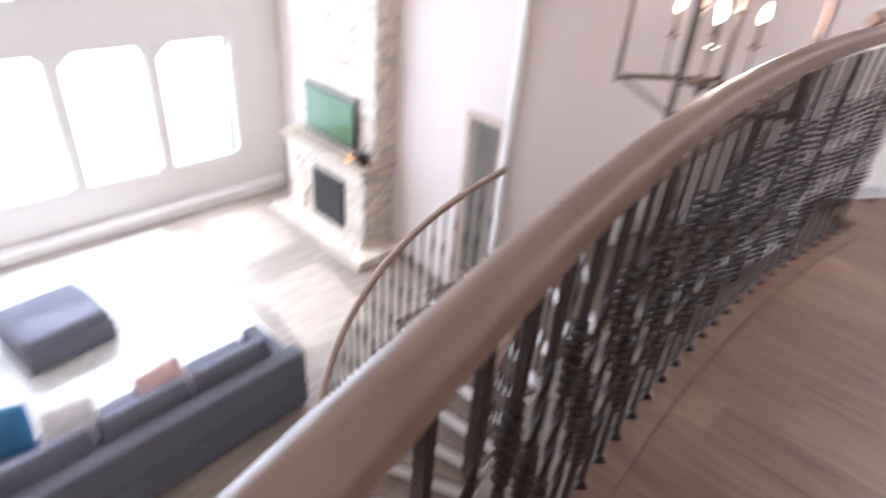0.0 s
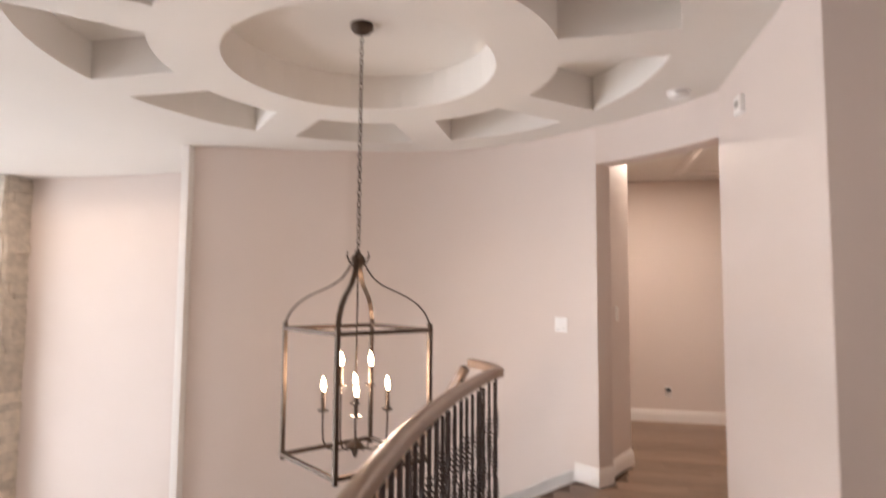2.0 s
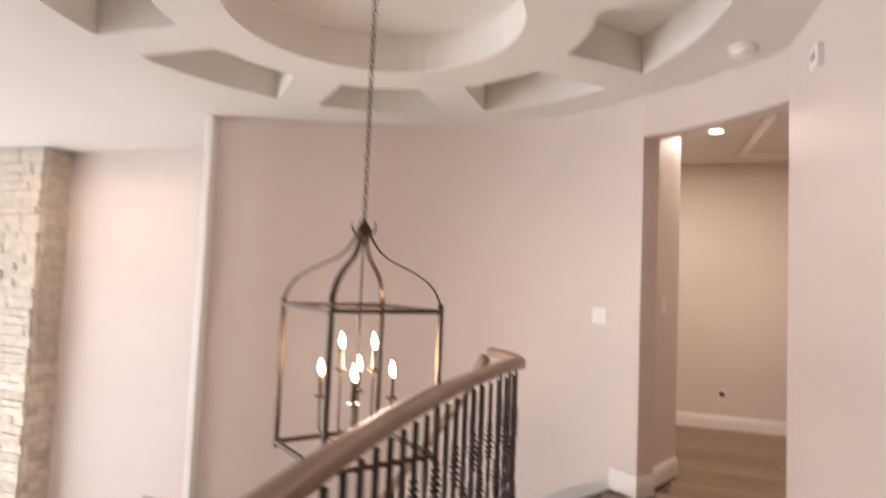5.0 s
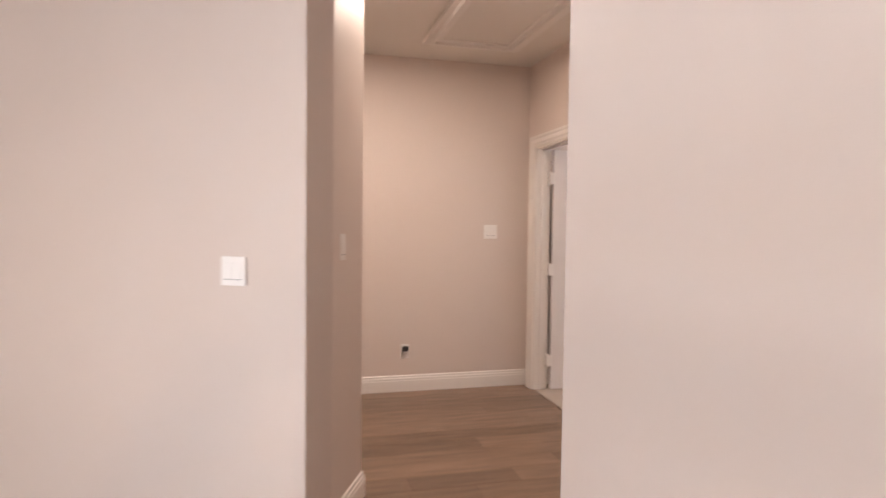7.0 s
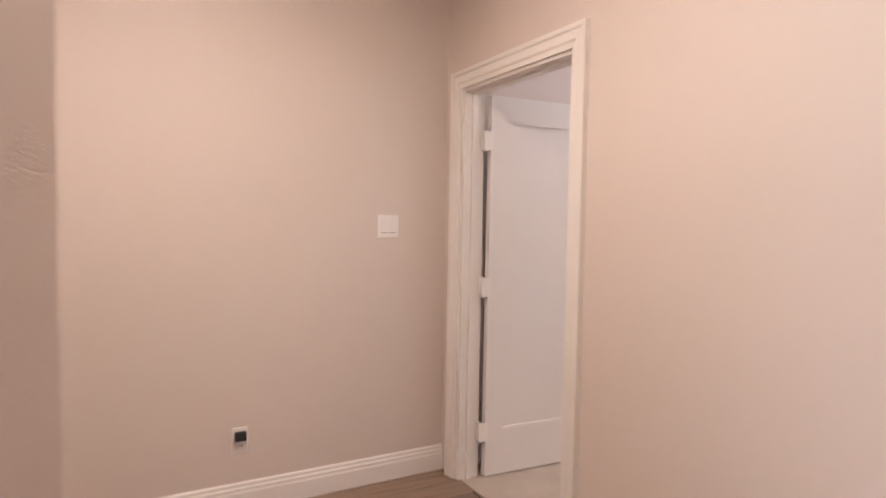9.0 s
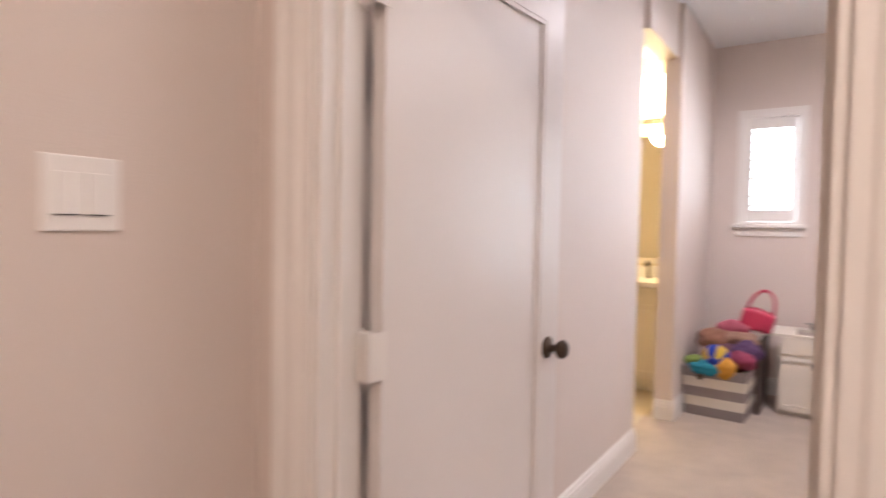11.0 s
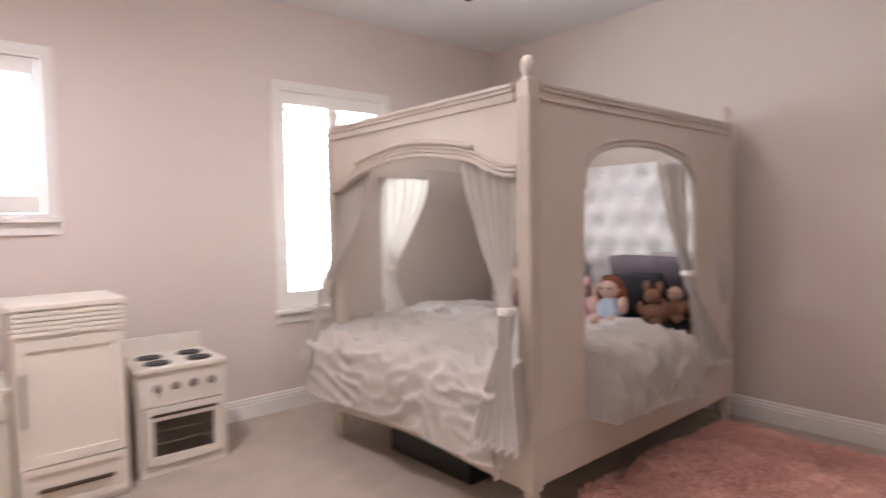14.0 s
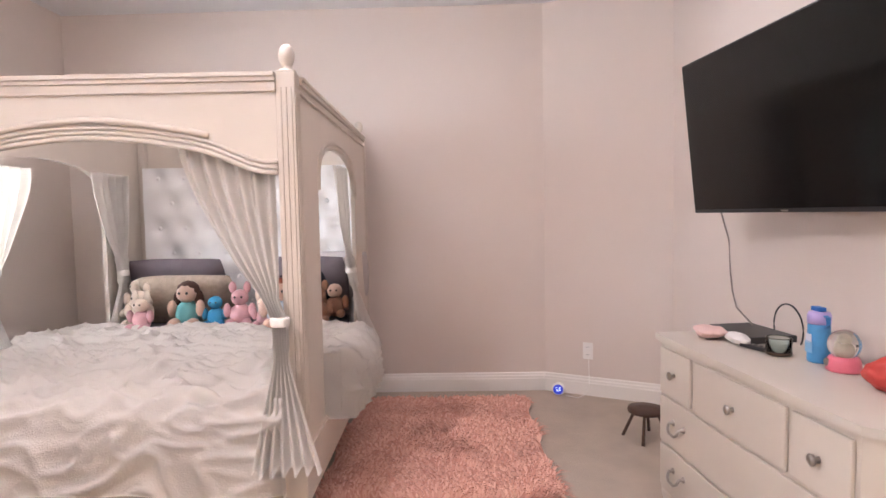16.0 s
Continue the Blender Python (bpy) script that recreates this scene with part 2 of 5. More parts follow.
# bedroom shell
wall("wall_bedroom_door", (-0.12, 0), (5.0, 0), 0, 2.90, 0.12, [(0.285, 1.12, 0, 2.04)], label="greige wall with the bedroom doorway")
WIN = ((0.327, 0.723, 1.355, 2.222), (0.961, 1.368, 1.355, 2.222), (2.696, 3.577, 0.70, 2.230))
wall("wall_bedroom_windows", (-1.6, 4.53), (5.0, 4.53), 0, 2.90, 0.16, [(x0 + 1.6, x1 + 1.6, z0, z1) for x0, x1, z0, z1 in WIN], label="greige wall with three shuttered windows")
wall("wall_bedroom_headboard", (4.82, 4.53), (4.82, 1.05), 0, 2.90, 0.12, label="greige wall behind the canopy bed")
wall("wall_bedroom_angled", (4.82, 1.05), (4.43, 0.26), 0, 2.90, 0.10, label="greige angled wall across the corner")
solid("wall_television", box(bm_new(), 1.7, 0.1205, 0, 4.6, 0.26, 2.90), WALL, "greige wall behind the dresser", "wall")
wall("wall_bath_near", (0.03, 0.12), (0.03, 2.66), 0, 2.90, 0.12, label="greige wall behind the open door")
solid("wall_bath_far", box(bm_new(), -0.03, 3.36, 0, 0.09, 4.53, 2.90), WALL, "greige wall beside the toy basket", "wall")
solid("wall_bath_header", box(bm_new(), -0.06, 2.66, 2.44, 0.06, 3.36, 2.90), WALL, "greige wall above the bathroom opening", "wall")
solid("ceiling_bedroom", box(bm_new(), -1.8, 0.0, BZ, 5.0, 4.68, BZ + 0.1), BEDCEIL, "flat white painted bedroom ceiling", "ceiling")
solid("floor_bedroom", box(bm_new(), -0.09, 0.02, -0.2, 5.0, 4.6, 0.0), CARPET, "cream cut-pile bedroom carpet", "carpet")
# bathroom beyond the opening
wall("wall_bath_end", (-1.6, 1.6), (-1.6, 4.53), 0, 2.90, 0.1, material=YELLOWW, label="cream bathroom wall")
wall("wall_bath_side", (-0.03, 1.6), (-1.6, 1.6), 0, 2.90, 0.1, material=YELLOWW, label="cream bathroom wall")
solid("wall_bath_back", box(bm_new(), -1.6, 4.51, 0, -0.03, 4.527, 2.80), YELLOWW, "cream bathroom wall behind the vanity", "wall")
solid("floor_bath", box(bm_new(), -1.6, 1.6, -0.2, -0.09, 4.53, -0.004), mat("beige_bath_tile", (0.62, 0.53, 0.40), 0.35, vary=0.06), "beige bathroom tile floor", "floor")

# hall shell
wall("wall_hall_end", (0, -3.0), (0, 0), 0, HZ, 0.12, label="greige end wall of the hall")
wall("wall_hall_close", (3.52, -1.03), (3.52, 0.0), 0, HZ, -0.10, label="greige hall wall")
wall("wall_hall_south", (1.80, -3.0), (0, -3.0), 0, HZ, 0.1, label="greige hall wall")
solid("wall_hall_pier", prism(bm_new(), [(2.28, -1.83), (1.83, -1.63), (1.83, -2.6), (1.80, -3.0), (1.80, -3.1), ring(175, 2.11), ring(170, 2.11), ring(164, 2.11)] + [ring(a, 2.11) for a in (158, 154, 150, 146, 142, 138.5)], 0, HZ), WALL, "greige wall pier at the mouth of the hall", "wall")

# rotunda walls
JX, JY, KX = 3.165, -1.18, 4.73      # right jamb of the opening and the corner past it
wall("wall_rotunda_right", (JX, JY), (KX, JY + 0.02), -0.3, HZ, 0.15, label="greige wall beside the hall opening")
curve_b = [ring(A1 + (A2 - A1) * k / 34) for k in range(35)] + [(2.18, -4.50), (2.32, -4.82), (2.45, -5.12), END]
band("wall_rotunda_stair", curve_b, -0.16, LOW, HZ, WALL, "greige curved wall along the staircase")
band("wall_rotunda_header", [(JX + 0.02, JY + 0.01), (JX, JY - 0.012)] + [ring(A0 + (A1 - A0) * k / 16, RW + 0.25 * (1 - k / 16)) for k in range(1, 17)], -0.16, 2.445, HZ, WALL, "greige curved wall above the hall opening")
wall("wall_landing_return", (KX + 0.003, JY + 0.022), (KX + 0.003, 0.0), -0.3, HZ, 0.10, label="greige wall returning from the landing")
wall("wall_landing_north", (KX - 0.1, -0.06), (9.4, -0.06), -0.3, HZ, 0.1, label="greige landing wall")
wall("wall_landing_east", (9.4, -11.5), (9.4, 0.0), LOW, HZ, -0.12, label="greige wall at the far side of the landing")
solid("trim_wall_end", box(bm_new(), 2.40, -5.50, LOW, 2.60, -5.425, HZ, 0.006), TRIM, "white painted end of the staircase wall", "trim")

# great room shell
wall("wall_great_fireplace", (1.5, -11.4), (1.5, -3.0), LOW, HZ, 0.12, [(4.55, 5.03, LOW, -1.12)], label="pale two-storey wall of the living room")
GWIN = [(x, x + 1.22, z0, z1) for x in (2.33, 3.65, 4.97, 6.29, 7.61) for z0, z1 in ((-3.02, -0.95), (-0.35, 1.9))]
wall("wall_great_windows", (1.4, -11.42), (9.5, -11.42), LOW, HZ, -0.16, [(a - 1.4, b - 1.4, c, d) for a, b, c, d in GWIN], TRIM, "white two-storey window wall")
wall("wall_under_landing", (2.3, -1.9), (9.4, -1.9), LOW, -0.32, 0.12, label="greige wall below the landing")
solid("ceiling_great", box(bm_new(), 1.3, -11.6, HZ, 9.6, CY - 2.2, HZ + 0.1), CEIL, "flat pale living room ceiling", "ceiling")
solid("floor_great", box(bm_new(), 1.3, -11.6, LOW - 0.2, 9.6, -1.2, LOW), TILE, "pale wood-look living room floor", "floor")

# rotunda ceiling: ring beams with eight coffers round a central dish
CFX, CFY = 4.00, -3.27


def coffer_ceiling():
    bm = bm_new()
    x0, x1, y0, y1 = 1.3, 9.6, CY - 2.2, 0.1
    ri, ra, rb, beam, up = 0.775, 1.13, 1.72, 0.325, 0.24

    def P(r, a):
        return (CFX + r * math.cos(a), CFY + r * math.sin(a))
    # outlines: outer rectangle, eight coffers, centre circle
    loops = [[(x0, y0), (x1, y0), (x1, y1), (x0, y1)]]
    for k in range(8):
        c = radians(22.5 + 45 * k)
        ha, hb = math.pi / 8 - math.asin(beam / 2 / ra), math.pi / 8 - math.asin(beam / 2 / rb)
        loops.append([P(ra, c - ha + 2 * ha * i / 6) for i in range(7)] + [P(rb, c + hb - 2 * hb * i / 8) for i in range(9)])
    loops.append([P(ri, 2 * math.pi * i / 40) for i in range(40)])
    edges = []
    for lp in loops:
        vs = [bm.verts.new((x, y, HZ)) for x, y in lp]
        edges += [bm.edges.new((vs[i], vs[(i + 1) % len(vs)])) for i in range(len(vs))]
    bmesh.ops.triangle_fill(bm, use_beauty=True, use_dissolve=False, edges=edges)
    # drop triangles that fell inside a hole
    def inside(p, lp):
        hit = False
        for (ax, ay), (bx, by) in zip(lp, lp[1:] + lp[:1]):
            if (ay > p.y) != (by > p.y) and p.x < (bx - ax) * (p.y - ay) / (by - ay) + ax:
                hit = not hit
        return hit
    bad = [f for f in bm.faces if any(inside(f.calc_center_median(), lp) for lp in loops[1:])]
    bmesh.ops.delete(bm, geom=bad, context="FACES_ONLY")
    for lp in loops[1:]:
        lo, hi = [bm.verts.new((x, y, HZ)) for x, y in lp], [bm.verts.new((x, y, HZ + up)) for x, y in lp]
        for i in range(len(lp)):
            bm.faces.new((lo[i], lo[(i + 1) % len(lp)], hi[(i + 1) % len(lp)], hi[i]))
        bm.faces.new(hi)
    bmesh.ops.remove_doubles(bm, verts=bm.verts, dist=1e-5)
    return bm


solid("ceiling_rotunda", coffer_ceiling(), CEIL, "pale ceiling with eight fan-shaped coffers round a circular recess", "ceiling")
solid("ceiling_hall", box(bm_new(), -0.1, -3.1, HZ + 0.001, 2.2, 0.0, HZ + 0.1), CEIL, "flat pale hall ceiling", "ceiling")
solid("roof", box(bm_new(), 1.2, -11.7, HZ + 0.32, 9.7, 0.1, HZ + 0.4), CEIL, "plain deck above the ceilings", "roof")

# landing slab, bowed towards the well
BOW_C, BOW_R = (4.90, 5.08), 7.70


def bow(x, r=BOW_R):
    return BOW_C[1] - math.sqrt(r * r - (x - BOW_C[0]) ** 2)


NEWEL = (3.72, -2.53)
edge = [(x, bow(x)) for x in np.linspace(9.3, 3.74, 24)] + [ring(a, 0.83) for a in range(107, 141, 6)]
slab = edge + [ring(143, RW + 0.02), ring(137, RW + 0.02), (2.25, -1.78), (1.83, -1.63), (1.80, -3.0), (0.0, -3.0), (0.0, 0.02), (9.4, 0.02), (9.4, bow(9.3))]
solid("floor_landing", prism(bm_new(), slab, -0.30, -0.012), mat("plank_joint", (0.09, 0.055, 0.035), 0.7, bump=0), "dark underfloor of the hall and landing", "floor")
bm = bm_new()
sweep(bm, [(x, bow(x) - 0.012, -0.16) for x in np.linspace(9.3, 3.72, 30)], [(-0.012, -0.16), (0.012, -0.16), (0.012, 0.13), (-0.012, 0.13)])
solid("landing_fascia", bm, TRIM, "white fascia along the landing edge", "fascia")
bm = bm_new()
sweep(bm, [(x, bow(x) + 0.03, 0.004) for x in np.linspace(9.3, 3.66, 30)], [(-0.05, -0.02), (0.045, -0.02), (0.052, -0.008), (0.045, 0.004), (-0.05, 0.004)])
solid("landing_nosing", bm, PLANK, "stained oak nosing under the landing railing", "nosing")

# skirting
baseboard([(JX, JY + 0.15), (JX, JY), (KX + 0.008, JY + 0.02), (KX + 0.008, -0.06)])
baseboard([ring(143), ring(140), ring(A1), ring(A1, RW + 0.16)])
baseboard([(2.28, -1.83), (1.83, -1.63), (1.83, -2.6), (1.80, -3.0)])
baseboard([(0, -3.0), (0, -0.001)])
baseboard([(1.09, 0), (3.42, 0)])
baseboard([(0.09, 4.53), (4.82, 4.53), (4.82, 1.05), (4.43, 0.26), (1.72, 0.26)])
baseboard([(0.03, 0.16), (0.03, 2.66), (-0.09, 2.66)])
baseboard([(-0.03, 3.36), (0.09, 3.36), (0.09, 4.51)])

# door casing: stepped moulding round the doorway, hall side and bedroom side
CASE = [(0, 0), (0.012, 0), (0.014, 0.02), (0.020, 0.03), (0.020, 0.062), (0.026, 0.07), (0.026, 0.088), (0, 0.088)]


def casing(x0, x1, top, y, side, name="door_casing"):
    bm = bm_new()
    pts = [((x0, 0), (-1, 0)), ((x0, top), (-1, 1)), ((x1, top), (1, 1)), ((x1, 0), (1, 0))]
    rings = [[bm.verts.new((px + dx * w, y + side * d, pz + dz * w)) for d, w in CASE] for (px, pz), (dx, dz) in pts]
    n = len(CASE)
    for a, b in zip(rings, rings[1:]):
        for k in range(n):
            bm.faces.new((a[k], a[(k + 1) % n], b[(k + 1) % n], b[k]))
    bm.faces.new(rings[0]), bm.faces.new(rings[-1][::-1])
    return solid(name, bm, TRIM, "white stepped door casing round the doorway", "trim")


casing(0.165, 1.0, 2.04, 0.0, -1)
casing(0.165, 1.0, 2.04, 0.12, 1)
bm = bm_new()
for x0, x1 in ((0.165, 0.18), (0.985, 1.0)):
    box(bm, x0, 0.001, 0, x1, 0.119, 2.04)
box(bm, 0.18, 0.001, 2.025, 0.985, 0.119, 2.04)
box(bm, 0.18, 0.045, 0, 0.192, 0.075, 2.025), box(bm, 0.973, 0.045, 0, 0.985, 0.075, 2.025), box(bm, 0.192, 0.045, 2.013, 0.973, 0.075, 2.025)
solid("door_jamb", bm, TRIM, "white jamb with a stop bead inside the doorway", "trim")


# ---- bedroom door ----
def panel_door():
    d = thing("door_1", "white single-panel door standing open into the bedroom", "door", pose(0.186, 0.122, 0, 0, 0, 86), kind="structure")
    W, H, T = 0.80, 2.015, 0.035
    bm = bm_new()
    s = 0.115
    for x0, x1, z0, z1 in ((0.018, s, 0.01, H), (W - s, W, 0.01, H), (s, W - s, 0.01, 0.25), (s, W - s, H - 0.125, H)):
        box(bm, x0, -T, z0, x1, 0, z1)
    box(bm, s, -T + 0.010, 0.25, W - s, -0.010, H - 0.125)
    for y0, y1 in ((-T + 0.002, -T + 0.011), (-0.011, -0.002)):
        for x0, x1, z0, z1 in ((s, s + 0.012, 0.25, H - 0.125), (W - s - 0.012, W - s, 0.25, H - 0.125), (s + 0.012, W - s - 0.012, 0.25, 0.262), (s + 0.012, W - s - 0.012, H - 0.137, H - 0.125)):
            box(bm, x0, y0, z0, x1, y1, z1)
    leaf = part("leaf", bm, DOORM, d)
    for z in (0.25, 1.02, 1.78):
        bm = bm_new()
        box(bm, -0.022, -T - 0.004, z - 0.05, 0.03, -T - 0.001, z + 0.05)
        lathe(bm, [(0.007, z - 0.055), (0.007, z + 0.055)], 10, Matrix.Translation((-0.005, 0.004, 0)))
        box(bm, -0.02, -0.03, z - 0.05, -0.001, 0.002, z + 0.05)
        part("hinge", bm, TRIM, d, "white painted butt hinge")
    for side in (-1, 1):
        y = -T if side < 0 else 0
        m = Matrix.Translation((W - 0.065, y, 0.93)) @ Matrix.Rotation(radians(90 * -side), 4, "X")
        k = part("door_knob", lathe(bm_new(), [(0.033, 0.0), (0.033, 0.004), (0.026, 0.009), (0.012, 0.012), (0.011, 0.030), (0.020, 0.036), (0.0275, 0.046), (0.0275, 0.056), (0.020, 0.064), (0.006, 0.066)], 24, m), BRONZE, leaf, "dark bronze round knob", smooth=True)
    return d


panel_door()


# ---- wall plates ----
def wall_plate(label, m, gangs=2, w=0.118, h=0.118):
    p = thing("light_switch", label, "light switch", m)
    part("plate", box(bm_new(), -w / 2, -0.006, -h / 2, w / 2, 0, h / 2, 0.003), PLATE, p)
    for g in range(gangs):
        x = (g - (gangs - 1) / 2) * 0.046
        bm = bm_new()
        box(bm, x - 0.0165, -0.009, -0.033, x + 0.0165, -0.0055, 0.033, 0.0015)
        part("rocker", bm, PLATE, p)
        part("slot", box(bm_new(), x - 0.016, -0.0096, -0.0345, x + 0.016, -0.0056, -0.0325), BLACKPL, p, "thin dark gap")
    return p


def outlet(label, m, plug=False):
    p = thing("wall_outlet", label, "outlet", m)
    part("plate", box(bm_new(), -0.036, -0.006, -0.06, 0.036, 0, 0.06, 0.003), PLATE, p)
    for z in (-0.026, 0.026):
        part("socket", box(bm_new(), -0.017, -0.009, z - 0.015, 0.017, -0.0055, z + 0.015, 0.002), PLATE, p)
        bm = bm_new()
        for x in (-0.006, 0.006):
            box(bm, x - 0.0012, -0.0098, z - 0.003, x + 0.0012, -0.0085, z + 0.006)
        part("slot", bm, BLACKPL, p)
    if plug:
        part("charger", box(bm_new(), -0.026, -0.035, 0.002, 0.026, -0.009, 0.045, 0.006), BLACKPL, p, "small black plugged-in charger")
    return p


wall_plate("white double rocker switch on the greige hall wall", pose(0.0, -0.34, 1.33, 0, 0, 90))
wall_plate("white double rocker switch on the curved wall", pose(*ring(146.5, RW - 0.003), 1.19, 0, 0, 146.5 - 90))
wall_plate("white narrow switch on the hall pier", pose(2.10, -1.752, 1.28, 0, 0, 155.9), 1, 0.07)
outlet("white outlet with a small black charger on the hall wall", pose(0.0, -1.07, 0.335, 0, 0, 90), True)
outlet("white outlet on the angled bedroom wall", pose(4.68, 0.767, 0.32, 0, 0, -116.3))

# thermostat, smoke alarm
t = thing("thermostat", "small white thermostat high on the curved wall", "thermostat", pose(3.685, JY + 0.008, 2.485, 0, 0, 0.9))
part("case", box(bm_new(), -0.06, -0.03, -0.05, 0.06, 0.004, 0.05, 0.008), PLATE, t)
part("screen", box(bm_new(), -0.03, -0.0325, -0.012, 0.03, -0.029, 0.022), NICKEL, t, "small grey screen")
s = thing("smoke_alarm", "round white smoke alarm on the landing ceiling", "smoke alarm", pose(3.21, -1.42, HZ - 0.001, 180))
part("base", lathe(bm_new(), [(0.075, 0), (0.075, 0.012), (0.07, 0.014)], 28), PLATE, s, smooth=False)
part("cover", lathe(bm_new(), [(0.066, 0.014), (0.064, 0.032), (0.045, 0.043), (0.012, 0.045)], 28), PLATE, s, smooth=True)


def can_light(x, y, z=HZ):
    c = thing("recessed_light", "lit round recessed ceiling light with a white ring", "ceiling light", pose(x, y, z, 180))
    part("trim_ring", lathe(bm_new(), [(0.062, -0.0005), (0.095, -0.0005), (0.095, 0.004), (0.075, 0.009), (0.062, 0.005)], 32), PLATE, c)
    part("lens", lathe(bm_new(), [(0.060, 0.001), (0.055, 0.005), (0.02, 0.007)], 32), CANGLOW, c, "glowing frosted lens")
    return c


for p in ((1.42, -1.33), (3.2, -7.4), (7.6, -1.6)):
    can_light(*p)
for p in ((0.95, 1.0), (1.05, 3.0), (3.4, 1.2)):
    can_light(*p, BZ)

# attic hatch in the hall ceiling: moulded white frame and panel
h = thing("attic_hatch", "white panelled attic hatch in the hall ceiling", "attic hatch", pose(1.21, -0.67, HZ, 180))
for k, (w0, w1, d) in enumerate(((0.0, 0.05, 0.022), (0.05, 0.075, 0.036), (0.075, 0.115, 0.016))):
    bm = bm_new()
    ax, ay, bx, by = 0.77 - w0, 0.37 - w0, 0.77 - w1, 0.37 - w1
    box(bm, -ax, -ay, 0.001, ax, -by, d), box(bm, -ax, by, 0.001, ax, ay, d), box(bm, -ax, -by, 0.001, -bx, by, d), box(bm, bx, -by, 0.001, ax, by, d)
    part("frame_moulding", bm, TRIM, h)
part("panel", box(bm_new(), -0.655, -0.255, 0.001, 0.655, 0.255, 0.006), CEIL, h)

# ---- staircase ----
STEP, RISE, TOP = 9.6, 0.1875, 140.0


def outer_r(a):
    if a <= A2:
        return RW
    return min(RW / math.cos(radians(a - A2)), 2.47) if a < 238 else 2.45 - (a - 238) * 0.0055


stair = thing("staircase", "curved staircase with dark wooden treads and white risers", "staircase", kind="structure")
for k in range(1, 20):
    a0, a1 = TOP + STEP * (k - 1), TOP + STEP * k + 1.2
    z = -RISE * k
    angs = [a0 + (a1 - a0) * i / 4 for i in range(5)]
    bm = bm_new()
    prism(bm, [ring(a, 0.76) for a in angs] + [ring(a, outer_r(a) - 0.004 + 0.03 * (a > 238)) for a in angs[::-1]], z - 0.035, z)
    part("tread", bm, TREADM, stair)
    bm = bm_new()
    angs = [a0, a0 + 0.7]
    prism(bm, [ring(a, 0.79) for a in angs] + [ring(a, outer_r(a) - 0.006) for a in angs[::-1]], z, z + RISE - 0.034)
    part("riser", bm, TRIM, stair)
for r, a_from in ((0.79, TOP), (None, 238)):
    bm = bm_new()
    angs = np.linspace(a_from, TOP + STEP * 19, 44)
    lo, hi = [], []
    for a in angs:
        z = -RISE * (a - TOP) / STEP
        q = r or outer_r(a)
        lo.append(bm.verts.new((*ring(a, q), max(z - 0.36, LOW)))), hi.append(bm.verts.new((*ring(a, q), max(z - RISE + 0.02, LOW + 0.02))))
    for i in range(len(angs) - 1):
        bm.faces.new((lo[i], lo[i + 1], hi[i + 1], hi[i]))
    bmesh.ops.solidify(bm, geom=bm.faces, thickness=0.03)
    part("stringer", bm, TRIM, stair, "white painted stringer")
bm = bm_new()
angs = np.linspace(141, 236, 40)
lo, hi = [], []
for a in angs:
    z = -RISE * (a - TOP) / STEP
    r = outer_r(a) - 0.003
    lo.append(bm.verts.new((*ring(a, r), z - RISE - 0.03))), hi.append(bm.verts.new((*ring(a, r), z + 0.15 if a > 143 else 0.14)))
for i in range(len(angs) - 1):
    bm.faces.new((lo[i], lo[i + 1], hi[i + 1], hi[i]))
bmesh.ops.solidify(bm, geom=bm.faces, thickness=0.014)
part("skirt_board", bm, TRIM, stair, "white skirt board along the wall")

# ---- railings ----
RAIL = [(0.84 * a, 0.92 * b) for a, b in [(-0.030, -0.024), (0.030, -0.024), (0.034, -0.012), (0.028, 0.0), (0.036, 0.014), (0.030, 0.027), (0.014, 0.034), (-0.014, 0.034), (-0.030, 0.027), (-0.036, 0.014), (-0.028, 0.0), (-0.034, -0.012)]]


def baluster_mesh(height, knots):
    bm = bm_new()
    n, b = 26, 0.0075
    rings = []
    for i in range(n + 1):
        z = height * i / n
        tw = max(0.0, min(1.0, (z / height - 0.2) / 0.6)) * math.pi * 3
        rings.append([bm.verts.new((b * 1.35 * math.cos(tw + math.pi / 4 + q * math.pi / 2), b * 1.35 * math.sin(tw + math.pi / 4 + q * math.pi / 2), z)) for q in range(4)])
    for a, c in zip(rings, rings[1:]):
        for q in range(4):
            bm.faces.new((a[q], a[(q + 1) % 4], c[(q + 1) % 4], c[q]))
    for f in knots:
        for j in [0.024 * q for q in range(-3, 4)]:
            r = 0.0205 - abs(j) * 0.075
            lathe(bm, [(0.009, -0.0065), (r, -0.0035), (r, 0.0035), (0.009, 0.0065)], 8, Matrix.Translation((0, 0, height * f + j)))
    return mesh_of("baluster", bm, IRON)


SHOE = mesh_of("shoe", lathe(bm_new(), [(0.022, 0), (0.022, 0.010), (0.016, 0.024), (0.012, 0.028)], 4), IRON)
BAL = [baluster_mesh(0.935, ks) for ks in ((0.52,), (0.30, 0.72), (0.5,), ())]


def railing(name, label, path, balusters, height=1.0):
    r = thing(name, label, "railing", group="iron balustrade")
    bm = bm_new()
    sweep(bm, path, RAIL)
    part("handrail", bm, RAILM, r, "stained oak moulded handrail", smooth=True)
    for i, (x, y, z) in enumerate(balusters):
        b = new("baluster", BAL[i % 2])
        b.parent, b.matrix_basis = r, pose(x, y, z)
        s = new("shoe", SHOE)
        s.parent = b
    return r


xs = np.linspace(8.9, 3.74, 49)
land_path = [(x, bow(x), 0.985) for x in np.linspace(9.35, 3.80, 44)] + [(*ring(a, 0.83), 0.985) for a in np.arange(108, 139, 5)]
railing("landing_railing", "curved landing railing with oak handrail and twisted iron balusters", land_path,
        [(x, bow(x) + 0.0, 0.0) for x in xs] + [(*ring(a, 0.83), 0.0) for a in (114, 122, 130)])


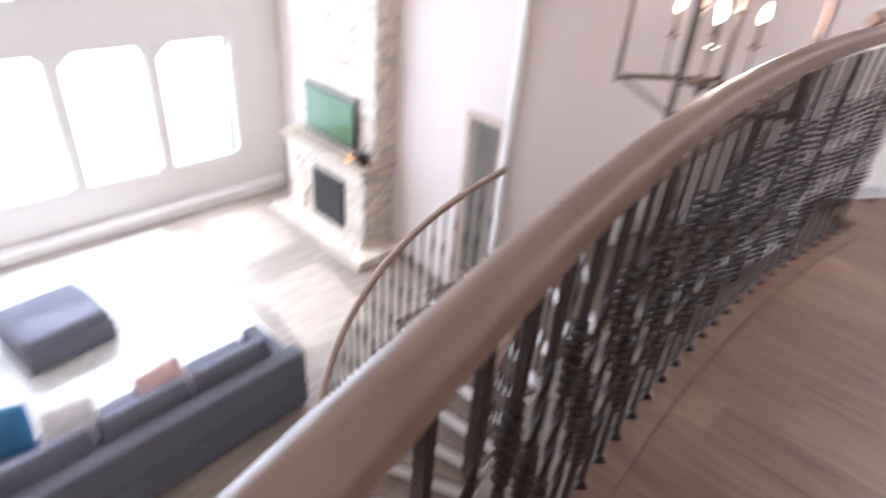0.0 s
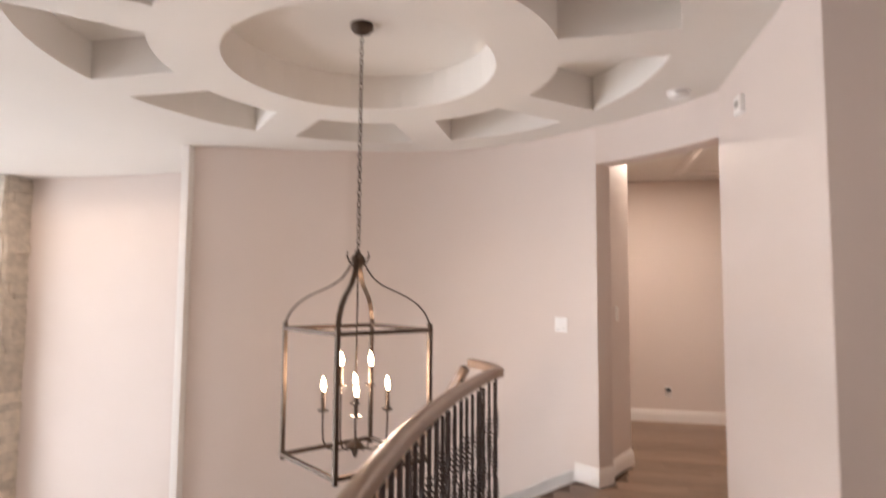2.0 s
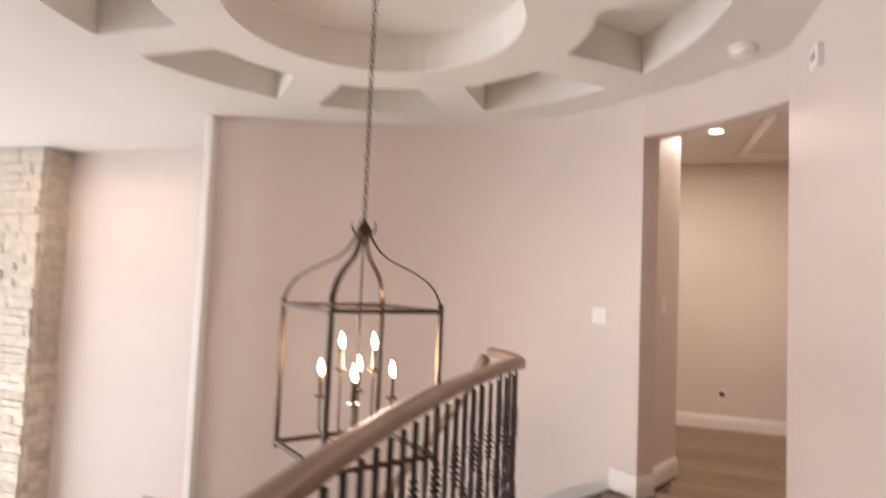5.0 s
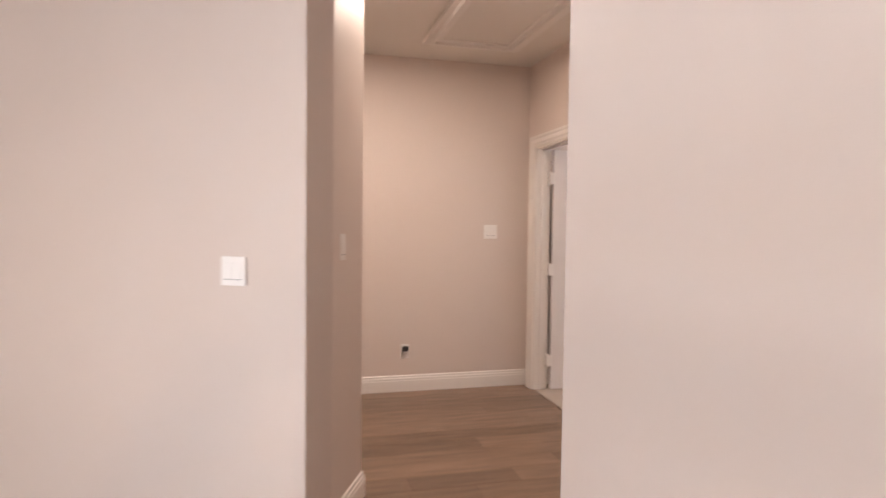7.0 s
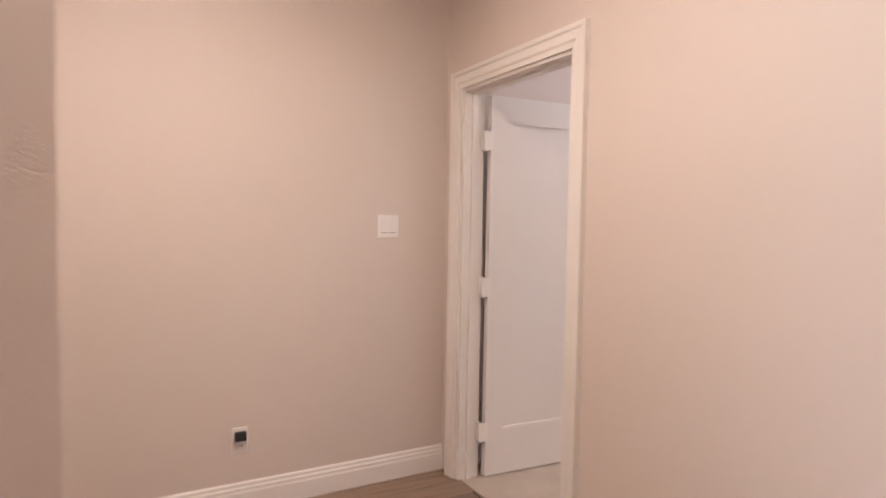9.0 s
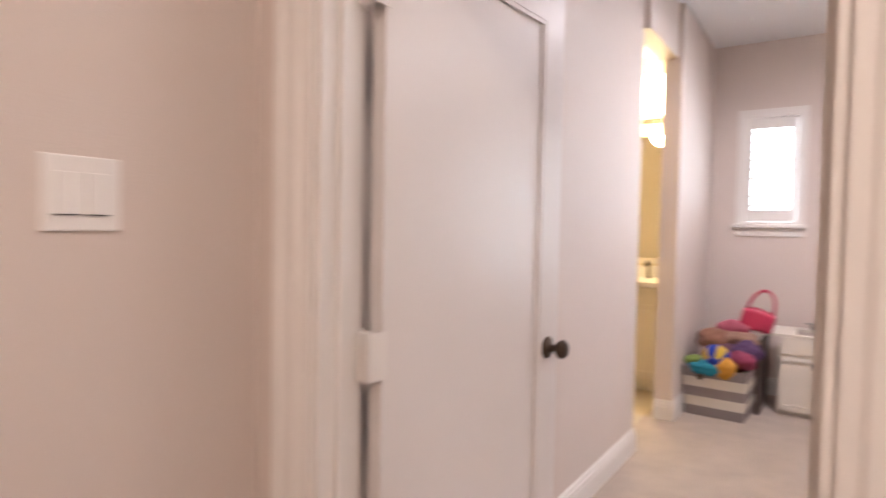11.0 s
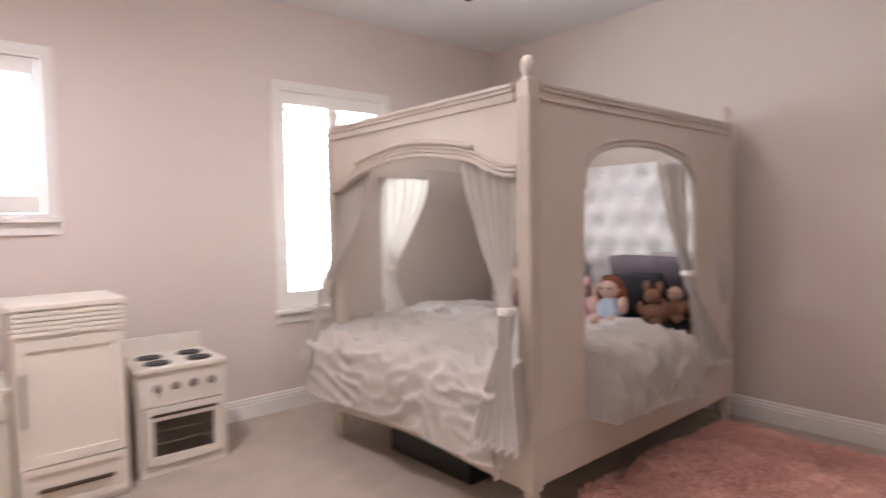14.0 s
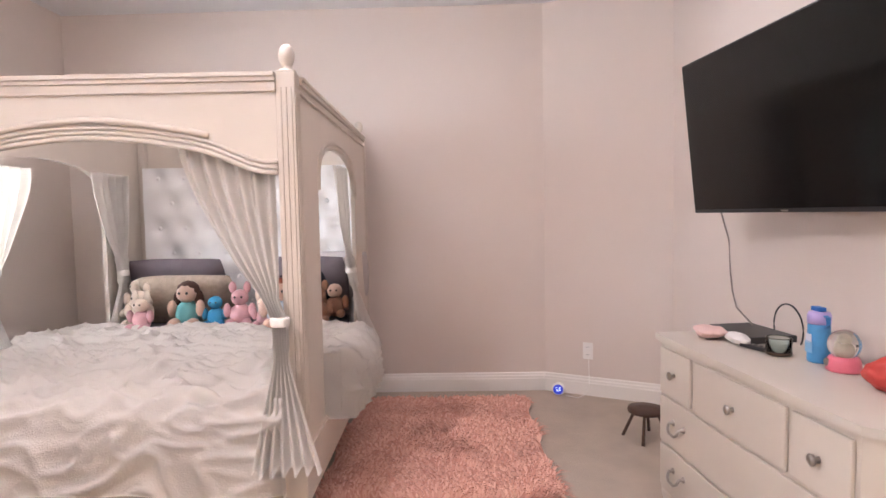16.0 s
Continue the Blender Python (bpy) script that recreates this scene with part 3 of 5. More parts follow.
def fall(a):
    return -RISE * (a - TOP) / STEP


def tread_z(a):
    return -RISE * (math.floor((a - TOP) / STEP) + 1)


inner = [(*ring(a, 0.83), 0.985 if a < 139 else 0.985 + fall(a)) for a in np.arange(142, 322, 4)]
railing("inner_stair_railing", "curved inner stair railing with twisted iron balusters", inner, [])
outer = [(*ring(a, outer_r(a) - 0.02), 0.93 + fall(a)) for a in np.arange(238, 322, 2)]
railing("outer_stair_railing", "curved outer stair railing with twisted iron balusters", outer, [])
for r, rad, a_list in ((bpy.data.objects["inner_stair_railing"], 0.83, np.arange(144, 320, 4.8)), (bpy.data.objects["outer_stair_railing"], 0, np.arange(240, 320, 3.2))):
    for i, a in enumerate(a_list):
        h = (0.985 if rad else 0.93) + fall(a) - tread_z(a) - 0.02
        b = new("baluster", BAL[i % 2])
        b.parent, b.matrix_basis = r, pose(*ring(a, rad or outer_r(a) - 0.02), tread_z(a)) @ Matrix.Diagonal((1, 1, h / 0.935, 1))
        s = new("shoe", SHOE)
        s.parent = b

# ---- lantern ----
def lantern():
    L = thing("lantern_chandelier", "bronze square lantern chandelier with lit candle bulbs on a long chain", "chandelier", pose(4.04, -3.26, 0, 0, 0, -37))
    d, z0, z1, zh = 0.288, 0.550, 1.240, 1.615
    b = 0.011
    for sx in (-1, 1):
        for sy in (-1, 1):
            bm = bm_new()
            box(bm, sx * d - b, sy * d - b, z0 - 0.03, sx * d + b, sy * d + b, z1 + 0.035, 0.002)
            part("corner_post", bm, BRONZE, L)
    for z in (z0, z1):
        for k in range(4):
            bm = bm_new()
            box(bm, -d + b, d - b, z - b, d - b, d + b, z + b, 0.002)
            part("frame_bar", bm, BRONZE, L, m=Matrix.Rotation(radians(90 * k), 4, "Z"))
    for k in range(4):
        keys = ((1.0, 0.0), (0.985, 0.12), (0.93, 0.25), (0.83, 0.37), (0.68, 0.48), (0.50, 0.57), (0.34, 0.65), (0.22, 0.75), (0.14, 0.87), (0.08, 1.0))
        path = [(1.414 * d * r, 0, z1 + (zh - z1) * q) for r, q in keys]
        bm = sweep(bm_new(), path, [(-0.013, -0.003), (0.013, -0.003), (0.013, 0.003), (-0.013, 0.003)], Vector((0, 1, 0)).cross(Vector((1, 0, 0))))
        part("scroll_strap", bm, BRONZE, L, m=Matrix.Rotation(radians(45 + 90 * k), 4, "Z"))
        bm = sweep(bm_new(), [(0.03, 0, zh - 0.01), (0.05, 0, zh + 0.0), (0.062, 0, zh + 0.03), (0.058, 0, zh + 0.055)], circle_prof(0.006, 6))
        part("crown_leaf", bm, BRONZE, L, m=Matrix.Rotation(radians(45 + 90 * k), 4, "Z"))
    part("hub", lathe(bm_new(), [(0.012, zh - 0.045), (0.03, zh - 0.03), (0.042, zh), (0.034, zh + 0.03), (0.012, zh + 0.045), (0.008, zh + 0.07)], 18), BRONZE, L, smooth=True)
    part("stem", lathe(bm_new(), [(0.005, 0.60), (0.005, zh - 0.04)], 8), BRONZE, L)
    part("lower_hub", lathe(bm_new(), [(0.006, 0.545), (0.012, 0.56), (0.02, 0.585), (0.05, 0.60), (0.05, 0.612), (0.012, 0.635), (0.006, 0.66)], 16), BRONZE, L, smooth=True)
    tiers = [(0.175, 0.80, a, 0.0) for a in (59, 149, 239, 329)] + [(0.080, 0.935, a, 0.0) for a in (149, 329)]
    for r, z, a, up in tiers:
        m = Matrix.Rotation(radians(a), 4, "Z")
        arm = sweep(bm_new(), [(0.02, 0, 0.60), (r * 0.5, 0, 0.585), (r * 0.85, 0, 0.60), (r * 0.98, 0, 0.64), (r, 0, 0.70), (r, 0, z)], circle_prof(0.0055, 6))
        arm = part("candle_arm", arm, BRONZE, L, m=m)
        part("bobeche", lathe(bm_new(), [(0.006, z - 0.012), (0.028, z - 0.002), (0.03, z + 0.004), (0.012, z + 0.004)], 14, Matrix.Translation((r, 0, 0))), BRONZE, arm)
        part("candle_sleeve", lathe(bm_new(), [(0.011, z + 0.004), (0.011, z + 0.105)], 10, Matrix.Translation((r, 0, 0))), BRONZE, arm)
        part("bulb", lathe(bm_new(), [(0.006, z + 0.105), (0.012, z + 0.118), (0.0150, z + 0.134), (0.011, z + 0.155), (0.003, z + 0.182)], 12, Matrix.Translation((r, 0, 0))), BULB, arm, "glowing flame-shaped bulb", smooth=True)
    bm, z, i = bm_new(), 1.665, 0
    while z < 2.91:
        m = Matrix.Translation((0, 0, z)) @ Matrix.Rotation(radians(90 * (i % 2)), 4, "Z")
        ringp = [m @ Vector((0.010 * math.cos(t), 0, 0.021 * math.sin(t))) for t in np.linspace(0, 2 * math.pi, 10, endpoint=False)]
        sweep(bm, ringp, circle_prof(0.003, 5), m.to_3x3() @ Vector((0, 1, 0)), True)
        z, i = z + 0.034, i + 1
    part("chain", bm, BRONZE, L)
    part("canopy", lathe(bm_new(), [(0.012, 2.92), (0.05, 2.935), (0.066, 2.955), (0.066, 2.9785)], 24), BRONZE, L, smooth=False)
    return L


lantern()


# ---- great room ----
def fireplace():
    f = thing("fireplace", "white stacked-stone chimney breast with a hearth and dark firebox", "fireplace", pose(1.5, -10.35, LOW), kind="structure")
    rnd = random.Random(3)
    UP = 0.30
    bm = bm_new()
    box(bm, 0.001, 0.0, 0.15, 0.52, 2.0, 1.42)
    box(bm, 0.001, 0.0, 1.42, UP, 2.0, 6.48)
    part("core", bm, STONE, f)
    stones = []
    z = 0.15
    while z < 6.46:
        h = rnd.uniform(0.07, 0.13)
        h = min(h, 6.485 - z)
        if z < 1.42 < z + h + 0.03:
            h = 1.42 - z
        F = 0.52 if z < 1.41 else UP
        y = 0.0
        while y < 2.0:
            w = min(rnd.uniform(0.18, 0.5), 2.0 - y)
            if not (z + h > 0.28 and z < 1.10 and y + w > 0.62 and y < 1.60):
                stones.append((F, y, z, F + rnd.uniform(0.015, 0.05), y + w - 0.006, z + h - 0.006))
            y += w
        x = 0.0
        while x < F:
            w = min(rnd.uniform(0.14, 0.35), F - x)
            stones.append((x, 2.0, z, x + w - 0.006, 2.0 + rnd.uniform(0.012, 0.04), z + h - 0.006))
            x += w
        z += h
    for k, q in enumerate(stones[:300]):
        part("stone", box(bm_new(), *q), STONE, f)
    bm = bm_new()
    for q in stones[300:]:
        box(bm, *q)
    tagged(part("stonework", bm, STONE, f), kind="stuff")
    part("hearth", box(bm_new(), 0.001, -0.20, 0.0, 0.86, 2.30, 0.15, 0.02), STONE, f, "raised white stone hearth slab")
    part("firebox", box(bm_new(), 0.515, 0.70, 0.28, 0.56, 1.50, 1.10, 0.006), BLACKPL, f, "dark glazed firebox")
    part("mantel", box(bm_new(), 0.001, -0.05, 1.421, 0.64, 2.08, 1.50, 0.012), mat("weathered_mantel", (0.50, 0.42, 0.33), 0.8, vary=0.2, scale=6, bump=0.4, fine=40), f, "thick weathered mantel shelf")
    return f


fireplace()
tv = thing("mantel_television", "television showing a green field above the mantel", "television", pose(1.90, -9.35, LOW + 2.00))
part("bezel", box(bm_new(), -0.02, -0.62, -0.40, 0.03, 0.62, 0.36, 0.006), BLACKPL, tv)
part("screen", box(bm_new(), 0.0305, -0.60, -0.34, 0.033, 0.60, 0.34), mat("green_screen", (0.03, 0.08, 0.015), 0.3, vary=0.25, scale=3, bump=0, emit=0.10, emit_color=(0.16, 0.36, 0.06)), tv, "screen with a green picture")
ob = thing("mantel_vase", "dark twig arrangement with an orange glow on the mantel", "decoration", pose(1.95, -8.50, LOW + 1.50))
part("bowl", lathe(bm_new(), [(0.05, 0), (0.09, 0.03), (0.10, 0.08), (0.09, 0.10)], 16), BRONZE, ob, smooth=True)
bm = bm_new()
rnd = random.Random(5)
for _ in range(26):
    a, r = rnd.uniform(0, 6.28), rnd.uniform(0.05, 0.22)
    sweep(bm, [(0, 0, 0.06), (r * 0.5 * math.cos(a), r * 0.5 * math.sin(a), 0.16), (r * math.cos(a), r * math.sin(a), rnd.uniform(0.1, 0.26))], circle_prof(0.008, 4))
part("twigs", bm, IRON, ob)
part("candle", lathe(bm_new(), [(0.03, 0), (0.03, 0.10), (0.01, 0.105)], 12, Matrix.Translation((0.08, -0.2, 0))), mat("amber_glass", (0.9, 0.35, 0.08), 0.3, emit=1.5, bump=0), ob, "amber glowing candle glass")

# windows of the living room: frames, panes, sill
for gi, (a, b, c, d) in enumerate(GWIN):
    w = thing("window_great", "tall white-framed living room window", "window", pose(a, -11.42, c), kind="structure")
    W, H = b - a, d - c
    bm = bm_new()
    for x0, x1, z0, z1 in ((0, 0.06, 0, H), (W - 0.06, W, 0, H), (0.06, W - 0.06, 0, 0.07), (0.06, W - 0.06, H - 0.07, H)):
        box(bm, x0, -0.10, z0, x1, -0.03, z1)
    for sx, x in ((1, 0.06), (-1, W - 0.06)):
        prism2 = [(x, H - 0.07), (x + sx * 0.14, H - 0.07), (x, H - 0.20)]
        v = [bm.verts.new((px, py, pz)) for py in (-0.10, -0.03) for px, pz in prism2]
        bm.faces.new(v[:3]), bm.faces.new(v[3:])
        for i in range(3):
            bm.faces.new((v[i], v[(i + 1) % 3], v[3 + (i + 1) % 3], v[3 + i]))
    part("window_frame", bm, TRIM, w)
    p = part("pane", box(bm_new(), 0.05, -0.07, 0.05, W - 0.05, -0.064, H - 0.05), GLASS, w)
    p.visible_shadow = False
solid("window_ledge", box(bm_new(), 1.63, -11.418, LOW + 0.001, 9.39, -11.20, LOW + 0.20, 0.01), TRIM, "white ledge below the living room windows", "ledge")


def cushion(sx, sy, sz, puff=0.35, n=8):
    """A soft box: a grid cube pulled towards a pillow shape."""
    bm = bm_new()
    bmesh.ops.create_cube(bm, size=2)
    bmesh.ops.subdivide_edges(bm, edges=bm.edges, cuts=n, use_grid_fill=True)
    for v in bm.verts:
        x, y, z = v.co
        e = (1 - abs(x) ** 3) * (1 - abs(y) ** 3)
        k = 1 - 0.06 * (x * x * y * y)
        nx, ny = x * (1 - puff * 0.12 * z * z), y * (1 - puff * 0.12 * z * z)
        w = 0.012 * noise.noise(Vector((x * 2.2 + sx * 9, y * 2.2 + sy * 5, z)))
        v.co = (nx * k * sx / 2, ny * k * sy / 2, z * sz / 2 * (1 - puff + puff * e) + w * 0.8)
    return bm


def sofa(label, m, length, seats, material=None):
    s = thing("sofa", label, "sofa", m)
    mt = material or SOFA
    part("base", box(bm_new(), 0, 0, 0.06, length, 0.95, 0.40, 0.03), mt, s)
    part("backrest", box(bm_new(), 0, 0, 0.40, length, 0.20, 0.80, 0.05), mt, s)
    for x in (0, length - 0.22):
        part("armrest", box(bm_new(), x, 0.2, 0.40, x + 0.22, 0.95, 0.62, 0.05), mt, s)
    w = (length - 0.44) / seats
    for k in range(seats):
        part("seat_cushion", cushion(w - 0.01, 0.74, 0.18, 0.2), mt, s, smooth=True, m=pose(0.22 + w * (k + 0.5), 0.57, 0.47))
        part("back_cushion", cushion(w - 0.02, 0.44, 0.20, 0.35), mt, s, smooth=True, m=pose(0.22 + w * (k + 0.5), 0.30, 0.72, 75))
    for x in (0.08, length - 0.08):
        for y in (0.08, 0.87):
            part("foot", lathe(bm_new(), [(0.025, 0), (0.03, 0.06)], 10, Matrix.Translation((x, y, 0))), IRON, s)
    return s


sofa("long grey sectional sofa with loose back cushions", pose(7.45, -6.15, LOW, 0, 0, 183), 3.05, 3)
sofa("grey chaise end of the sectional sofa", pose(8.1, -7.3, LOW, 0, 0, 93), 2.4, 2)
o = thing("ottoman", "square dark grey ottoman on the rug", "ottoman", pose(6.1, -9.1, LOW, 0, 0, 8))
part("body", box(bm_new(), -0.5, -0.45, 0.05, 0.5, 0.45, 0.34, 0.03), SOFA, o)
part("top_cushion", cushion(1.0, 0.9, 0.16, 0.2), SOFA, o, smooth=True, m=pose(0, 0, 0.40))
for nm, c, p in (("blue", (0.05, 0.16, 0.30), (6.95, -7.15, LOW + 0.72, 55, 0, 170)), ("white", (0.75, 0.72, 0.7), (6.5, -6.8, LOW + 0.78, 62, 10, 185)), ("pink", (0.7, 0.5, 0.46), (5.7, -6.75, LOW + 0.78, 62, -8, 180))):
    solid("throw_pillow", cushion(0.45, 0.45, 0.16, 0.6), mat(nm + "_pillow_cloth", c, 0.9, vary=0.1, scale=14, bump=0.3), nm + " square throw pillow on the grey sofa", "pillow", kind="", smooth=True, m=pose(*p))
solid("living_rug", box(bm_new(), 4.1, -11.0, LOW + 0.001, 7.8, -7.6, LOW + 0.014, 0.004), mat("pale_rug", (0.72, 0.70, 0.66), 0.95, vary=0.1, scale=8, bump=0.6, fine=200), "large pale rug on the living room floor", "rug", kind="")
# doorway casing below the stairs
c = bm_new()
for x0, y0, z0, x1, y1, z1 in ((1.49, -6.93, LOW, 1.53, -6.85, -1.04), (1.49, -6.37, LOW, 1.53, -6.29, -1.04), (1.49, -6.85, -1.12, 1.53, -6.37, -1.04)):
    box(c, x0, y0, z0, x1, y1, z1, 0.004)
solid("trim_doorway", c, mat("oak_casing", (0.52, 0.40, 0.31), 0.45, vary=0.1, bump=0.05), "pale oak casing of a narrow living room doorway", "trim")
solid("wall_behind_doorway", box(bm_new(), 0.9, -7.2, LOW, 0.95, -6.0, -0.9), WALL, "greige wall beyond the narrow doorway", "wall")
# ceiling fan of the living room
fan = thing("ceiling_fan", "dark bladed ceiling fan over the living room", "ceiling fan", pose(5.6, -8.2, 0))
part("rod", lathe(bm_new(), [(0.012, 0.75), (0.012, HZ)], 8), IRON, fan)
part("motor", lathe(bm_new(), [(0.05, 0.55), (0.13, 0.6), (0.13, 0.72), (0.05, 0.76)], 20), IRON, fan, smooth=True)
for k in range(5):
    part("blade", box(bm_new(), 0.12, -0.07, 0.655, 0.78, 0.07, 0.665, 0.003), IRON, fan, m=Matrix.Rotation(radians(72 * k + 10), 4, "Z"))


# ---- bedroom windows with plantation shutters ----
def shutter_window(k, x0, x1, z0, z1, leaves):
    W, H = x1 - x0, z1 - z0
    w = thing("window_%d" % k, "white window with open plantation shutters and a moulded sill", "window", pose(x0, 4.53, z0), kind="structure")
    bm = bm_new()
    c = 0.045
    for a0, a1, b0, b1 in ((-c, 0, 0, H + c), (W, W + c, 0, H + c), (0, W, H, H + c)):
        box(bm, a0, -0.018, b0, a1, 0.0, b1)
    for a0, a1, b0, b1 in ((0, 0.02, 0, H), (W - 0.02, W, 0, H), (0.02, W - 0.02, 0, 0.02), (0.02, W - 0.02, H - 0.02, H)):
        box(bm, a0, -0.01, b0, a1, 0.13, b1)
    part("window_frame", bm, TRIM, w)
    bm = box(bm_new(), -c - 0.012, -0.05, -0.028, W + c + 0.012, 0.10, 0.0, 0.005)
    part("window_sill", bm, TRIM, w)
    bm = box(bm_new(), -c, -0.016, -0.095, W + c, 0.0, -0.028, 0.003)
    box(bm, -c - 0.006, -0.024, -0.05, W + c + 0.006, 0.0, -0.030)
    part("apron", bm, TRIM, w)
    p = part("pane", box(bm_new(), 0.02, 0.105, 0.02, W - 0.02, 0.111, H - 0.02), GLASS, w)
    p.visible_shadow = False
    lw = (W - 0.044) / leaves
    for j in range(leaves):
        a0 = 0.022 + lw * j
        s = 0.042
        bm = bm_new()
        for p0, p1, q0, q1 in ((a0, a0 + s, 0.022, H - 0.022), (a0 + lw - s - 0.002, a0 + lw - 0.002, 0.022, H - 0.022), (a0 + s, a0 + lw - s - 0.002, 0.022, 0.115), (a0 + s, a0 + lw - s - 0.002, H - 0.105, H - 0.022)):
            box(bm, p0, 0.012, q0, p1, 0.04, q1)
        bands = [(0.115, H - 0.105)]
        leaf = part("shutter_leaf", bm, TRIM, w)
        for b0, b1 in bands:
            n = max(3, round((b1 - b0) / 0.076))
            for i in range(n):
                z = b0 + (b1 - b0) * (i + 0.5) / n
                bm = bm_new()
                lathe(bm, [(0.0375, 0), (0.0375, lw - 2 * s - 0.006)], 10)
                bmesh.ops.scale(bm, vec=(1, 0.13, 1), verts=bm.verts)
                bmesh.ops.transform(bm, matrix=Matrix.Translation((a0 + s + 0.002, 0.026, z)) @ Matrix.Rotation(radians(90), 4, "Y") @ Matrix.Rotation(radians(78), 4, "Z"), verts=bm.verts)
                part("slat", bm, TRIM, leaf)
    return w


for k, (x0, x1, z0, z1) in enumerate(WIN):
    shutter_window(k + 1, x0, x1, z0, z1, 2 if x1 - x0 > 0.7 else 1)


# ---- canopy bed ----
BX, BY, BL, BW = 2.72, 2.285, 1.92, 1.58


def arch_panel(bm, u0, u1, zlow, shoulder, zmid, ztop, t0, t1, axis, steps=28):
    """A frieze board from u0 to u1 whose lower edge swings up from zlow to zmid; axis says which way it runs."""
    def lower(u):
        s = min(u - u0, u1 - u) / (u1 - u0)
        k = max(0.0, min(1.0, (s - 0.02) / shoulder))
        k = k * k * (3 - 2 * k)
        return zlow + (zmid - zlow) * k + 0.05 * max(0.0, math.sin(math.pi * max(0, s - shoulder) / max(1e-6, 1 - 2 * shoulder)) if s > shoulder else 0)
    us = [u0 + (u1 - u0) * i / steps for i in range(steps + 1)]

    def P(u, t, z):
        return (u, t, z) if axis == "x" else (t, u, z)
    rows = [[bm.verts.new(P(u, t, z if z is not None else lower(u))) for u in us] for t, z in ((t0, None), (t0, ztop), (t1, ztop), (t1, None))]
    for a, b in zip(rows, rows[1:] + rows[:1]):
        for i in range(steps):
            bm.faces.new((a[i], a[i + 1], b[i + 1], b[i]))
    for i in (0, -1):
        bm.faces.new([r[i] for r in rows])
    return [(P(u, t0, lower(u))) for u in us]


def canopy_bed():
    bed = thing("canopy_bed", "greige painted canopy bed with arched friezes and a tufted headboard", "bed", pose(BX, BY, 0, 0, 0, 1.0))
    H = 1.855
    p = 0.036
    for x in (p, BL - p):
        for y in (p, BW - p):
            bm = bm_new()
            box(bm, x - p, y - p, 0.17, x + p, y + p, H, 0.004)
            post = part("post", bm, BEDM, bed)
            for d in (-0.02, 0, 0.02):
                bm = box(bm_new(), x + d - 0.005, y - p - 0.004, 0.52, x + d + 0.005, y - p + 0.001, H - 0.06, 0.002)
                box(bm, x - p - 0.004, y + d - 0.005, 0.52, x - p + 0.001, y + d + 0.005, H - 0.06, 0.002)
                part("flute", bm, BEDM, post)
            part("leg", lathe(bm_new(), [(0.018, 0), (0.022, 0.01), (0.028, 0.13), (0.036, 0.15), (0.034, 0.17)], 16, Matrix.Translation((x, y, 0))), BEDM, bed, smooth=True)
            part("finial", lathe(bm_new(), [(0.034, H), (0.034, H + 0.008), (0.020, H + 0.016), (0.018, H + 0.024), (0.026, H + 0.04), (0.030, H + 0.062), (0.026, H + 0.088), (0.014, H + 0.103), (0.003, H + 0.107)], 18, Matrix.Translation((x, y, 0))), BEDM, bed, smooth=True)
    # friezes at the foot and the head
    for x, s in ((0.014, -1), (BL - 0.014, 1)):
        bm = bm_new()
        low = arch_panel(bm, 2 * p, BW - 2 * p, 1.475, 0.20, 1.565, H - 0.015, x + s * 0.012, x - s * 0.012, "y")
        fr = part("frieze", bm, BEDM, bed)
        for k, (dz, r, dx) in enumerate(((0.006, 0.010, 0.010), (0.026, 0.008, 0.007), (0.044, 0.007, 0.006))):
            bm = sweep(bm_new(), [(a + s * dx * 0.8, b, c + dz) for a, b, c in low], circle_prof(r, 8))
            part("arch_moulding", bm, BEDM, fr, smooth=True)
        rope = [(a + s * 0.010, b, c + 0.072 - 0.02 * abs(b - BW / 2) / BW) for a, b, c in low if 0.20 * BW < b < 0.80 * BW]
        part("rope_moulding", sweep(bm_new(), rope, circle_prof(0.012, 8)), BEDM, fr, smooth=True)
        for z0, z1, o in ((H - 0.075, H - 0.062, 0.014), (H - 0.062, H - 0.038, 0.008), (H - 0.038, H - 0.022, 0.020), (H - 0.022, H - 0.006, 0.030)):
            part("cornice_strip", box(bm_new(), min(x, x + s * (o + 0.012)), 2 * p, z0, max(x, x + s * (o + 0.012)), BW - 2 * p, z1, 0.002), BEDM, fr)
    # side panels with an arched opening
    for y, s in ((0.016, -1), (BW - 0.016, 1)):
        u0, u1 = 0.37, BL - 0.50
        for a0, a1 in ((2 * p, u0), (u1, BL - 2 * p)):
            part("side_panel", box(bm_new(), a0, y - 0.012, 0.42, a1, y + 0.012, 1.42), BEDM, bed)
        bm = bm_new()
        n = 24
        low = []
        for i in range(n + 1):
            t = math.pi * i / n
            u = (u0 + u1) / 2 - (u1 - u0) / 2 * math.cos(t)
            low.append((u, 1.42 + 0.225 * math.sin(t) ** 0.6))
        us = [(2 * p, 1.42)] + low + [(BL - 2 * p, 1.42)]
        rows = [[bm.verts.new((u, yy, zz if top is None else top)) for u, zz in us] for yy, top in ((y - 0.012, None), (y - 0.012, H - 0.015), (y + 0.012, H - 0.015), (y + 0.012, None))]
        for a, b in zip(rows, rows[1:] + rows[:1]):
            for i in range(len(us) - 1):
                bm.faces.new((a[i], a[i + 1], b[i + 1], b[i]))
        for i in (0, -1):
            bm.faces.new([r[i] for r in rows])
        fr = part("side_frieze", bm, BEDM, bed)
        for dz, r in ((0.010, 0.010), (0.034, 0.008)):
            hood = [(u, y + s * 0.014, z + dz) for u, z in low]
            part("arch_moulding", sweep(bm_new(), hood, circle_prof(r, 8)), BEDM, fr, smooth=True)
